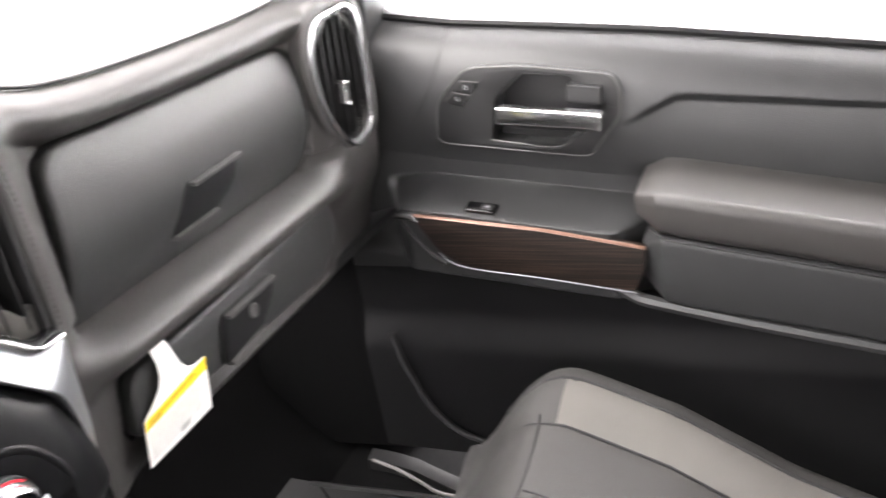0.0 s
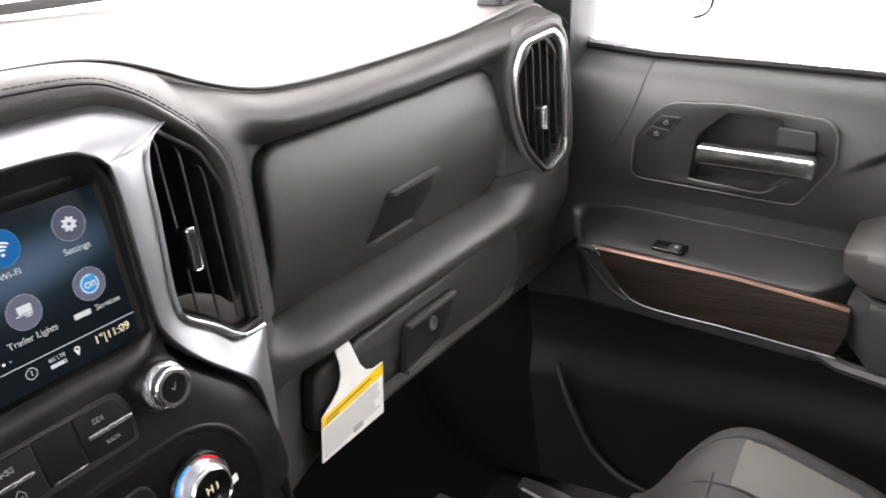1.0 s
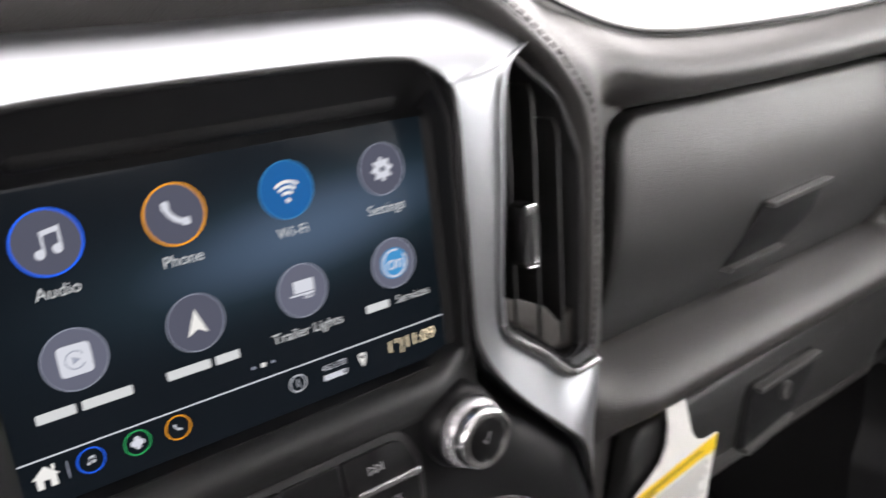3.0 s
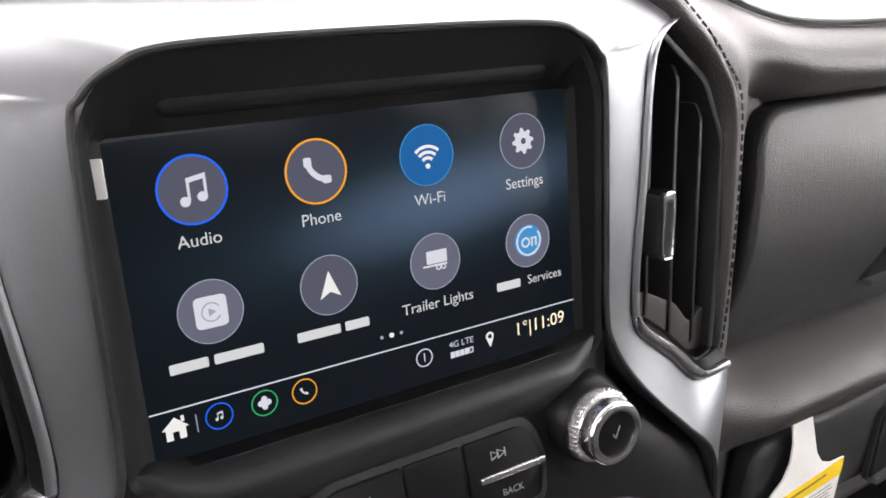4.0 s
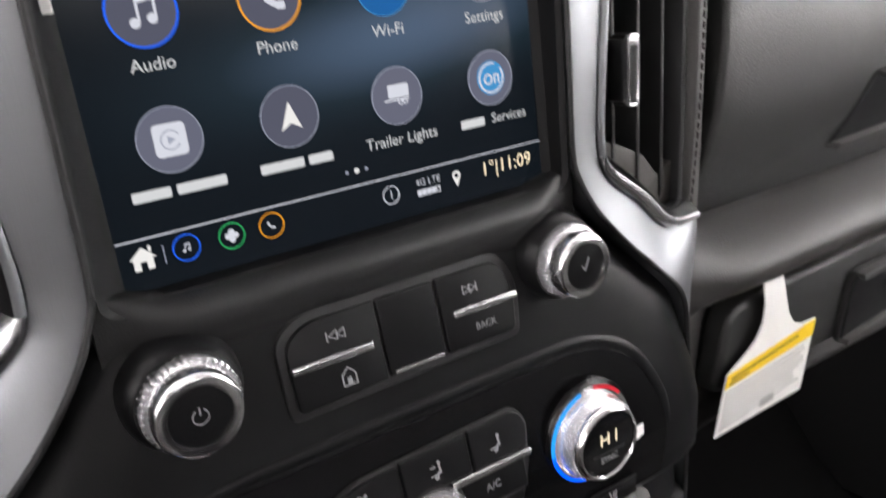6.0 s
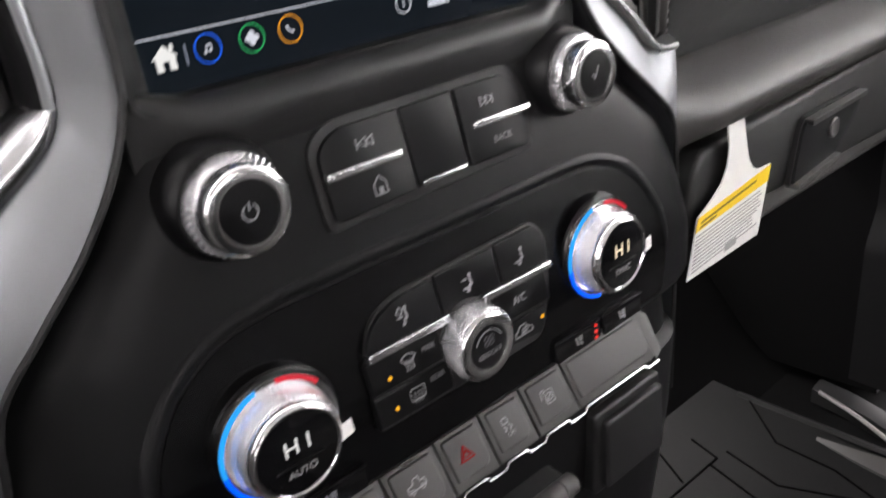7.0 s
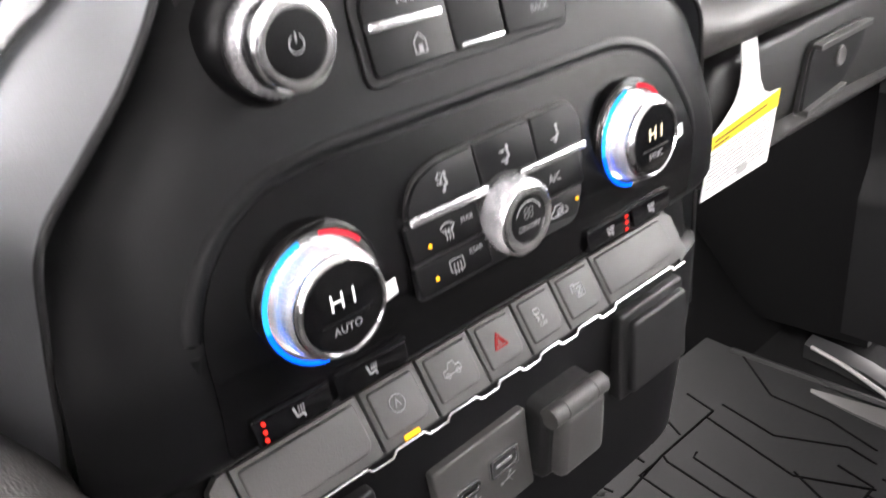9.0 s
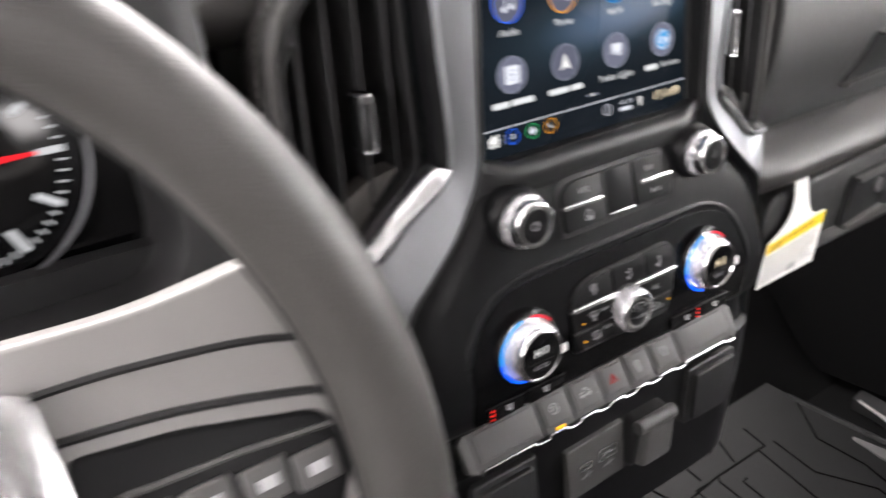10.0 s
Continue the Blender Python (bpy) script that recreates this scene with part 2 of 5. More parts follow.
def frame_ring(F, outer, inner, h0, h1, bev=0.001, bm=None):
    """A frame between two outlines with the same count of points."""
    bm = bm or bmesh.new()
    k = len(outer)
    rings = [[F(u, v, h0) for u, v in outer], [F(u, v, h1 - bev) for u, v in outer], [F(u, v, h1 - bev * 0.3) for u, v in inset(outer, bev * 0.3)], [F(u, v, h1) for u, v in inset(outer, bev)],
             [F(u, v, h1) for u, v in inset(inner, -bev)], [F(u, v, h1 - bev * 0.3) for u, v in inset(inner, -bev * 0.3)], [F(u, v, h1 - bev) for u, v in inner], [F(u, v, h0) for u, v in inner]]
    vs = [[bm.verts.new(p) for p in r] for r in rings]
    for a, b in zip(vs, vs[1:] + vs[:1]):
        for i in range(k):
            bm.faces.new((a[i], a[(i + 1) % k], b[(i + 1) % k], b[i]))
    return bm


def rect(u0, v0, u1, v1):
    return [(u0, v0), (u1, v0), (u1, v1), (u0, v1)]


def circle(u, v, r, n=32, a0=0.0, a1=360.0):
    m = n if a1 - a0 >= 360 else n + 1
    return [(u + r * math.cos(radians(a0 + (a1 - a0) * i / n)), v + r * math.sin(radians(a0 + (a1 - a0) * i / n))) for i in range(m)]


def arc_band(F, u, v, r0, r1, a0, a1, h0, h1, n=40, bm=None):
    pts = circle(u, v, r1, n, a0, a1) + list(reversed(circle(u, v, r0, n, a0, a1)))
    return prism(F, pts, h0, h1, min(r1 - r0, 0.004) * 0.15, bm, 1)


def lathe(F, u, v, profile, n=48, knurl=None, bm=None):
    """A turned form round (u, v); profile of (radius, height); knurl: set of profile rows with fine teeth."""
    bm = bm or bmesh.new()
    rows = []
    for j, (r, h) in enumerate(profile):
        row = []
        for i in range(n):
            a = 2 * math.pi * i / n
            q = r * (0.925 if knurl and j in knurl and i % 4 > 1 else 1)
            row.append(bm.verts.new(F(u + q * math.cos(a), v + q * math.sin(a), h)))
        rows.append(row)
    for a, b in zip(rows, rows[1:]):
        for i in range(n):
            bm.faces.new((a[i], a[(i + 1) % n], b[(i + 1) % n], b[i]))
    if profile[-1][0] > 1e-6:
        bm.faces.new(rows[-1])
    bm.faces.new(list(reversed(rows[0])))
    return bm


def smooth_line(pts, n=6):
    """Catmull-Rom through the points."""
    P = [Vector(p) for p in pts]
    out = []
    for i in range(len(P) - 1):
        p0, p1, p2, p3 = P[max(0, i - 1)], P[i], P[i + 1], P[min(len(P) - 1, i + 2)]
        for j in range(n):
            t = j / n
            out.append(0.5 * ((2 * p1) + (p2 - p0) * t + (2 * p0 - 5 * p1 + 4 * p2 - p3) * t * t + (3 * p1 - p0 - 3 * p2 + p3) * t ** 3))
    out.append(P[-1])
    return out


def tube(pts, r, n=8, bm=None, closed=False):
    """A round bar along the points."""
    bm = bm or bmesh.new()
    P = [Vector(p) for p in pts]
    rows, k = [], len(P)
    ref = Vector((0.13, 0.21, 0.97))
    for i, p in enumerate(P):
        d = (P[(i + 1) % k] - P[i - 1]) if closed else (P[min(k - 1, i + 1)] - P[max(0, i - 1)])
        d.normalize()
        a = d.cross(ref).normalized()
        b = d.cross(a)
        rr = r(i / max(1, k - 1)) if callable(r) else r
        rows.append([bm.verts.new(p + a * rr * math.cos(2 * math.pi * j / n) + b * rr * math.sin(2 * math.pi * j / n)) for j in range(n)])
    pairs = list(zip(rows, rows[1:])) + ([(rows[-1], rows[0])] if closed else [])
    for a, b in pairs:
        for j in range(n):
            bm.faces.new((a[j], a[(j + 1) % n], b[(j + 1) % n], b[j]))
    if not closed:
        bm.faces.new(rows[0])
        bm.faces.new(list(reversed(rows[-1])))
    return bm


def sheet(grid, back=None, bm=None):
    """A skin through rows of points; with back (a vector) it gets that thickness."""
    bm = bm or bmesh.new()
    vs = [[bm.verts.new(p) for p in row] for row in grid]
    R, C = len(vs), len(vs[0])
    for i in range(R - 1):
        for j in range(C - 1):
            bm.faces.new((vs[i][j], vs[i][j + 1], vs[i + 1][j + 1], vs[i + 1][j]))
    if back is not None:
        b = Vector(back)
        ws = [[bm.verts.new(Vector(p) + b) for p in row] for row in grid]
        for i in range(R - 1):
            for j in range(C - 1):
                bm.faces.new((ws[i][j], ws[i + 1][j], ws[i + 1][j + 1], ws[i][j + 1]))
        for i in range(R - 1):
            for j in (0, C - 1):
                bm.faces.new((vs[i][j], vs[i + 1][j], ws[i + 1][j], ws[i][j]))
        for j in range(C - 1):
            for i in (0, R - 1):
                bm.faces.new((vs[i][j], ws[i][j], ws[i][j + 1], vs[i][j + 1]))
    return bm


def loft(a, b, bulge=(0, 0, 0), rows=6, n=6, back=None):
    """A skin between two lines, bulging in its middle."""
    A, B = smooth_line(a, n), smooth_line(b, n)
    w = Vector(bulge)
    return sheet([[p.lerp(q, t / rows) + w * (4 * (t / rows) * (1 - t / rows)) for p, q in zip(A, B)] for t in range(rows + 1)], back)


def mirror_x(pts):
    return [(-p[0], *p[1:]) for p in pts]


def both(pts):
    """A line of the right half, from the middle outwards, made whole."""
    return mirror_x(list(reversed(pts[1:]))) + list(pts)


def box(lo, hi, bev=0.004, bm=None):
    F = Face((0, 0, 0), (1, 0, 0), (0, 1, 0))
    return prism(F, rect(lo[0], lo[1], hi[0], hi[1]), lo[2], hi[2], bev, bm, 2)


def ease(x, a, b):
    t = max(0.0, min(1.0, (x - a) / (b - a)))
    return t * t * (3 - 2 * t)


def keyed(keys, x):
    """Smooth value between keys (x, value)."""
    if x <= keys[0][0]:
        return keys[0][1]
    for (a, p), (b, q) in zip(keys, keys[1:]):
        if x <= b:
            return p + (q - p) * ease(x, a, b)
    return keys[-1][1]


def lerped(keys, x):
    if x <= keys[0][0]:
        return keys[0][1]
    for (a, p), (b, q) in zip(keys, keys[1:]):
        if x <= b:
            return p + (q - p) * (x - a) / (b - a)
    return keys[-1][1]


def words(F, text, u, v, size, h, align="CENTER", squeeze=1.0):
    """Flat letters of the built-in font on the plane F."""
    cu = bpy.data.curves.new("letters", "FONT")
    cu.body, cu.size, cu.align_x, cu.align_y, cu.resolution_u = text, size, align, "CENTER", 3
    ob = bpy.data.objects.new("letters", cu)
    me = bpy.data.meshes.new_from_object(ob)
    bm = bmesh.new()
    bm.from_mesh(me)
    for w in bm.verts:
        w.co = F(u + w.co.x * squeeze, v + w.co.y, h)
    bpy.data.objects.remove(ob)
    bpy.data.curves.remove(cu)
    bpy.data.meshes.remove(me)
    return bm


def stitches(line, length, gap, r, lift=(0, 0, 0)):
    bm = bmesh.new()
    P = [Vector(p) + Vector(lift) for p in line]
    run, nxt = 0.0, 0.0
    for a, b in zip(P, P[1:]):
        seg = (b - a).length
        if seg < 1e-9:
            continue
        while nxt <= run + seg:
            t = (nxt - run) / seg
            p = a.lerp(b, t)
            d = (b - a).normalized()
            tube([p - d * length * 0.5, p, p + d * length * 0.5], r, 5, bm)
            nxt += length + gap
        run += seg
    return bm


def even(pts, n):
    """n points evenly spaced along a closed outline, from its leftmost one."""
    P = [Vector(p) for p in pts]
    k0 = min(range(len(P)), key=lambda i: P[i].x)
    P = P[k0:] + P[:k0]
    P.append(P[0])
    L = [0.0]
    for a, b in zip(P, P[1:]):
        L.append(L[-1] + (b - a).length)
    out = []
    j = 0
    for i in range(n):
        s = L[-1] * i / n
        while L[j + 1] < s:
            j += 1
        t = (s - L[j]) / max(1e-9, L[j + 1] - L[j])
        out.append(tuple(P[j].lerp(P[j + 1], t)))
    return out


# ---- cab shell ----
def shell():
    w = 0.86
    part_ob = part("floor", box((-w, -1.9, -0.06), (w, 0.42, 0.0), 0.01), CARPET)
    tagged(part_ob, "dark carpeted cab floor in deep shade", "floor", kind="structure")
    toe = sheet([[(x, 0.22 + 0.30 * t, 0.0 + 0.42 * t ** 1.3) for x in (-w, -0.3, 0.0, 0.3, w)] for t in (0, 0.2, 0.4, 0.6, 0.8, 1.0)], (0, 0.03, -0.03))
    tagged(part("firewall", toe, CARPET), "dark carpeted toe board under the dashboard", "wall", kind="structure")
    roof = sheet([[(x, y, 1.30 - 0.06 * abs(x / w) ** 3 - 0.05 * ease(y, -0.2, 0.35)) for x in (-w, -0.6, -0.2, 0.2, 0.6, w)] for y in (-1.9, -1.2, -0.6, -0.2, 0.0)], (0, 0, 0.04))
    tagged(part("ceiling", roof, HEADLINER), "grey cloth headliner over the cab", "ceiling", kind="structure")
    rear = bmesh.new()
    for lo, hi in (((-w, -1.95, -0.06), (w, -1.9, 0.92)), ((-w, -1.95, 1.14), (w, -1.9, 1.34)), ((-w, -1.95, 0.92), (-0.45, -1.9, 1.14)), ((0.45, -1.95, 0.92), (w, -1.9, 1.14))):
        box(lo, hi, 0.004, rear)
    tagged(part("wall_rear", rear, PLASTIC), "dark rear wall of the cab with its window", "wall", kind="structure")
    # the driver's side: plain, with its windows open to the sky
    side = bmesh.new()
    for lo, hi in (((-0.90, -1.9, -0.06), (-0.84, 0.42, 0.66)), ((-0.90, -1.9, 1.16), (-0.84, 0.02, 1.30)), ((-0.90, -0.98, 0.70), (-0.84, -0.80, 1.16)), ((-0.90, -1.9, 0.70), (-0.84, -1.72, 1.16))):
        box(lo, hi, 0.004, side)
    tagged(part("wall_driver_side", side, DOORSKIN), "dark inner wall of the driver's side with its windows", "wall", kind="structure")
    behind = bmesh.new()
    for lo, hi in (((0.84, -1.9, -0.06), (0.90, -1.02, 0.62)), ((0.84, -1.9, 1.16), (0.90, 0.02, 1.30)), ((0.84, -1.9, 0.62), (0.90, -1.02, 0.72)), ((0.84, -1.14, 0.72), (0.90, -0.98, 1.16)), ((0.84, -1.9, 0.72), (0.90, -1.72, 1.16)), ((0.84, 0.10, -0.06), (0.90, 0.42, 0.70))):
        box(lo, hi, 0.004, behind)
    tagged(part("wall_passenger_side", behind, DOORSKIN), "dark cab side round the passenger door", "wall", kind="structure")
    for s, nm in ((1, "pillar_passenger"), (-1, "pillar_driver")):
        P = smooth_line([(s * 0.835, 0.085, 0.60), (s * 0.828, 0.066, 0.72), (s * 0.818, 0.050, 0.80), (s * 0.805, 0.024, 0.88), (s * 0.76, -0.07, 1.08), (s * 0.72, -0.16, 1.25)], 6)
        bm = bmesh.new()
        rows = []
        for p in P:
            rows.append([bm.verts.new(p + Vector((s * a, b, 0))) for a, b in ((-0.035, -0.028), (-0.045, -0.012), (-0.045, 0.075), (-0.02, 0.095), (0.03, 0.095), (0.045, 0.02), (0.045, -0.028), (0.0, -0.035))])
        for a, b in zip(rows, rows[1:]):
            for i in range(8):
                bm.faces.new((a[i], a[(i + 1) % 8], b[(i + 1) % 8], b[i]))
        bm.faces.new(rows[0]), bm.faces.new(rows[-1])
        tagged(part(nm, bm, PLASTIC), "dark plastic windscreen pillar trim", "pillar", kind="structure")
    g = bmesh.new()
    box((-60, -60, -1.0), (60, 60, -0.92), 0.01, g)
    tagged(part("ground", g, SNOW), "snow-covered ground outside, glaring white", "ground", kind="structure")


shell()

# ---- dashboard ----
YF, ZF, SF = -0.0355, 0.553, 0.23      # the stack's front plane


def ystack(z):
    return YF + SF * (z - ZF)


IN = [(0, -.015, .779), (.060, -.015, .778), (.0765, -.015, .7735), (.085, -.015, .767), (.0885, -.015, .757), (.0898, -.015, .703), (.0905, -.015, .668),
      (.093, -.016, .655), (.101, -.018, .640), (.1145, -.021, .6235), (.1305, -.0225, .608), (.1458, -.023, .5915), (.1515, -.0215, .568), (.1555, -.019, .54), (.1585, -.017, .515), (.159, -.015, .43)]
OUT = [(0, .016, .796), (.093, .016, .796), (.120, .014, .791), (.143, .006, .776), (.115, -.010, .764), (.1095, -.012, .718), (.1065, -.012, .678),
       (.107, -.012, .661), (.113, -.011, .650), (.1335, -.008, .634), (.1535, -.006, .617), (.184, .002, .612), (.1855, .006, .59), (.185, .010, .54), (.183, .016, .50), (.178, .020, .43)]
HOOD = [(0, .018, .7945), (.093, .018, .7945), (.121, .016, .7895), (.1445, .009, .775), (.170, .010, .752), (.184, .014, .722), (.186, .016, .66), (.187, .018, .612), (.187, .024, .56), (.183, .028, .48)]
SEAM = [(0, .014, .812), (.094, .014, .810), (.129, .012, .799), (.157, .010, .778), (.178, .010, .757), (.1915, .011, .733), (.193, .013, .66), (.1925, .018, .60), (.1925, .025, .55), (.188, .029, .47)]
CREST = [(0, .050, .822), (.061, .050, .822), (.115, .050, .8205), (.150, .050, .814), (.176, .050, .8045), (.21, .050, .7895), (.255, .050, .7745), (.30, .050, .7685), (.364, .050, .7665), (.45, .050, .767), (.547, .050, .770), (.62, .050, .776), (.70, .055, .784)]

dash = thing("dashboard", (0, 0.05, 0.43), "black leather-wrapped truck dashboard with stitched seams and silver trim", "dashboard")


CREST_LINE = [(p.x, p.z) for p in smooth_line(CREST, 8)]


def crest_z(x):
    return lerped(CREST_LINE, abs(x))


# top pad, from the crest line to the windscreen, with the tray let in
def top_pad():
    xs = sorted(set([round(i * 0.02, 3) for i in range(-38, 39)] + [.70, .71, .73, .75, -.70, -.71, -.73, -.75] + [round(k * i * 0.003, 3) for i in range(32, 50) for k in (1, -1)]))
    ys = [0.046, 0.049, 0.053, 0.06, 0.075, 0.095, 0.105, 0.110, 0.116, 0.13, 0.15, 0.17, 0.19, 0.205, 0.212, 0.218, 0.24, 0.28, 0.34, 0.42, 0.50, 0.58, 0.66]
    grid = []
    for y in ys:
        row = []
        for x in xs:
            ax = abs(x)
            zc = crest_z(ax)
            far = 0.862 - 0.045 * ax
            t = (y - 0.05) / 0.61
            z = zc + (far - zc) * (1 - (1 - max(0, t)) ** 1.5)
            z += 0.004 * ease(y, 0.046, 0.062) - 0.004
            inx = 1 - ease(ax + .9 * max(0, abs(y - .160) - .030), 0.112, 0.132)
            iny = ease(y, 0.104, 0.118) * (1 - ease(y, 0.203, 0.219))
            z -= 0.040 * inx * iny
            z += 0.008 * ease(y, 0.205, 0.222) * (1 - ease(ax, .10, .26)) * (1 - ease(y, .26, .5))
            z -= 0.022 * ease(ax, .715, .765) ** 2
            row.append((x, y, z))
        grid.append(row)
    return sheet(grid, (0, 0, -0.012))


part("top_pad", top_pad(), TOPPAD, dash, "soft vinyl dash top")
tray = Face((0, 0.16, 0.799), (1, 0, 0), (0, 1, 0))
part("tray_liner", prism(tray, rounded(rect(-.118, -.040, .118, .040), .012), -0.004, 0.001, 0.001), RUBBER, dash, "ribbed rubber tray floor")
part("tray_lip", tube(smooth_line([(-.108, .122, .822), (-.085, .113, .827), (0, .110, .829), (.085, .113, .827), (.108, .122, .822)], 6), .0042), TOPPAD, dash)
part("defroster_grille", prism(Face((0, .585, .858), (1, 0, 0), (0, 1, 0)), rounded(rect(-.6, -.02, .6, .02), .008), -.01, .004, .002), PLASTIC, dash)
corner = part("corner_grille", prism(Face((.715, .085, .7885), (1, 0.1, -.10), (0, 1, 0.12)), rounded(rect(-.040, -.018, .040, .018), .009), -.006, .003, .002), PLASTIC, dash)
for i in range(7):
    part("grille_slat", prism(Face((.684 + i * .0105, .082 + i * .001, .7940 - i * .00105), (1, 0.1, -.10), (.25, 1, 0.12)), rect(-.0022, -.013, .0022, .013), -.002, .0028, .0006), KEYGREY, corner)

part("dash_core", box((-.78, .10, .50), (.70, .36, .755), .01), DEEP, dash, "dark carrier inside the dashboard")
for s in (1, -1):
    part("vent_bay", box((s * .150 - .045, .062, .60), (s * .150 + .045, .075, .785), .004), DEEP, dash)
# the hood over the stack, its seam, and the silver surround
part("hood_edge", loft(both(HOOD), both(SEAM), (0, -.0055, .0015), 10, 8, (0, .02, 0)), LEATHER, dash)
part("hood_top", loft(both(SEAM[:5]), both(CREST[:5]), (0, -.004, .0045), 10, 8, (0, .01, -.01)), LEATHER, dash)
seam_line = smooth_line(both(SEAM), 6)
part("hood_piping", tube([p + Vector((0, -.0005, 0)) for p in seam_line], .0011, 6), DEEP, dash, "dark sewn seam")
for off, nm in ((0.0035, "hood_stitching"),):
    ln = [(p[0] + math.copysign(off, p[0]) * ease(abs(p[0]), .1, .19), p[1] - .0010 + .0002 * off * 1000 * (1 - ease(abs(p[0]), .1, .19)), p[2] + off * (1 - ease(abs(p[0]), .1, .19))) for p in seam_line]
    part(nm, stitches(ln, .0030, .0018, .00055), THREAD, dash, "grey thread stitches", smooth=False)
part("center_trim", loft(both(IN), both(OUT), (0, -.0012, .0004), 10, 8, (0, .016, 0)), SILVER, dash, "satin silver trim round screen and vents")
# A black tube paints the shadow line along the trim's inner edge.
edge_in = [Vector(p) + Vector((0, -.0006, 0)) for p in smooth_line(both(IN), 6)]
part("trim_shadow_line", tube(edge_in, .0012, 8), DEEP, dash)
for s in (1, -1):
    o = OUT[3:12]
    mid = [(s * min(.1845, p[0] + (.0050 if i > 5 else .0036)), p[1] - .0012, p[2] + (.0036 if i > 4 else 0)) for i, p in enumerate(o)]
    out2 = [(s * min(.1848, p[0] + (.0070 if i > 5 else .0066)), p[1] + .006, p[2] + (.0075 if i > 4 else .001)) for i, p in enumerate(o)]
    o1 = [(s * (p[0] + .0003), p[1] - .0008, p[2]) for p in o]
    part("vent_surround", loft(o1[:5], mid[:5], (0, -.0008, 0), 4, 5, (0, .008, 0)), SILVER, dash, "silver edge beside the vent")
    part("vent_surround", loft(o1[4:], mid[4:], (0, -.0014, 0), 4, 5, (0, .008, 0)), SATINCHROME, dash, "chrome line under the vent")
    part("vent_surround_step", loft(mid[:5], out2[:5], (0, -.0008, 0), 4, 5, (0, .008, 0)), SATIN, dash, "black inner edge of the vent")
    part("vent_surround_step", loft(mid[4:], out2[4:], (0, -.0008, 0), 4, 5, (0, .008, 0)), SATINCHROME if s < 0 else GLOSS, dash, "polished step of the vent surround")


# the padded front on the passenger's side
SEAM_Z = [(.440, .187), (.47, .188), (.55, .1925), (.60, .1925), (.66, .193), (.733, .1915), (.757, .178), (.8045, .1765), (.83, .176)]


SHELF = [(p.x, p.y) for p in smooth_line([(.440, .055), (.452, .038), (.462, .040), (.475, .044), (.528, .044), (.538, .040), (.5445, .024), (.550, .0150), (.557, .0115), (.564, .0125), (.571, .0210), (.577, .0340), (.582, .0470), (.588, .0560), (.61, .060)], 8)]
RIGHT_END = [(p.x, p.y) for p in smooth_line([(.44, .06), (.50, .045), (.545, .024), (.60, .018), (.70, .010), (.75, .014)], 8)]


def panel_y(x, z):
    top = crest_z(x)
    d = top - z
    left = 1 - ease(x, .190, .252)
    right = ease(x, .570, .650)
    b = max(0.0, d)
    if b < .024:
        brow = .0255 + .0245 * (1 - math.sin(math.pi / 2 * b / .024))
    else:
        brow = .0255 + .0225 * (1 - math.cos(math.pi / 2 * min(1.0, (b - .024) / .020)))
    shelf = lerped(SHELF, z)
    y = min(brow, shelf) if z > .60 else shelf
    flat_l = lerped([(.44, .030), (.52, .026), (.60, .018), (.66, .0132), (.735, .0108), (.757, .0100)], z)
    if z > .735:
        flat_l += .040 * (1 - ease(d, -.004, .050)) ** 1.3
    y = y * (1 - left) + flat_l * left
    flat_r = lerped(RIGHT_END, z)
    flat_r += .035 * (1 - ease(d, 0.002, .026))
    y = y * (1 - right) + flat_r * right + .05 * ease(x, .725, .775)
    # the vent's opening
    if ((x - .664) / .047) ** 2 + ((z - .667) / .078) ** 2 < 1:
        y = .085
    return y


UPPER_LID = rounded([(.2275, .574), (.597, .583), (.6045, .680), (.594, .727), (.244, .7265)], [.010, .03, .05, .030, .028], 8)
LOWER_LID = rounded([(.2335, .478), (.560, .468), (.601, .500), (.596, .5465), (.247, .5335)], [.01, .03, .02, .014, .016], 8)


def from_outline(poly, X, Z):
    """Distance of the points from an outline, negative inside."""
    P = np.array(poly)
    best, within = np.full(X.shape, 9.0), np.zeros(X.shape, bool)
    for a, b in zip(P, np.roll(P, -1, 0)):
        e = b - a
        t = np.clip(((X - a[0]) * e[0] + (Z - a[1]) * e[1]) / max(1e-12, e @ e), 0, 1)
        best = np.minimum(best, np.hypot(X - a[0] - t * e[0], Z - a[1] - t * e[1]))
        if a[1] != b[1]:
            cross = ((a[1] > Z) != (b[1] > Z)) & (X < e[0] * (Z - a[1]) / e[1] + a[0])
            within ^= cross
    return np.where(within, -best, best)


def panel():
    n = 280
    rows = []
    for k in range(25):
        xl = lerped(SEAM_Z, .8045 + (.7315 - .8045) * k / 24)
        xs = [xl + (.775 - xl) * i / n for i in range(n + 1)]
        rows.append([(x, crest_z(x) + (.7315 - crest_z(x)) * k / 24) for x in xs])
    for k in range(171):
        z = .7290 - (.7290 - .446) * k / 170
        xl = lerped(SEAM_Z, z)
        rows.append([(xl + (.775 - xl) * i / n, z) for i in range(n + 1)])
    A = np.array(rows)
    sink = np.zeros(A.shape[:2])
    for lid, deep, low in ((UPPER_LID, .030, .585), (LOWER_LID, .012, 0.0)):
        d = from_outline(lid, A[..., 0], A[..., 1])
        sink = np.maximum(sink, np.where(d < 0, deep, .012 * np.clip(1 - d / .0032, 0, 1)) * (A[..., 1] > low))
    return sheet([[(x, panel_y(x, z) + float(q), z) for (x, z), q in zip(row, qs)] for row, qs in zip(rows, sink)], (0, .012, 0))


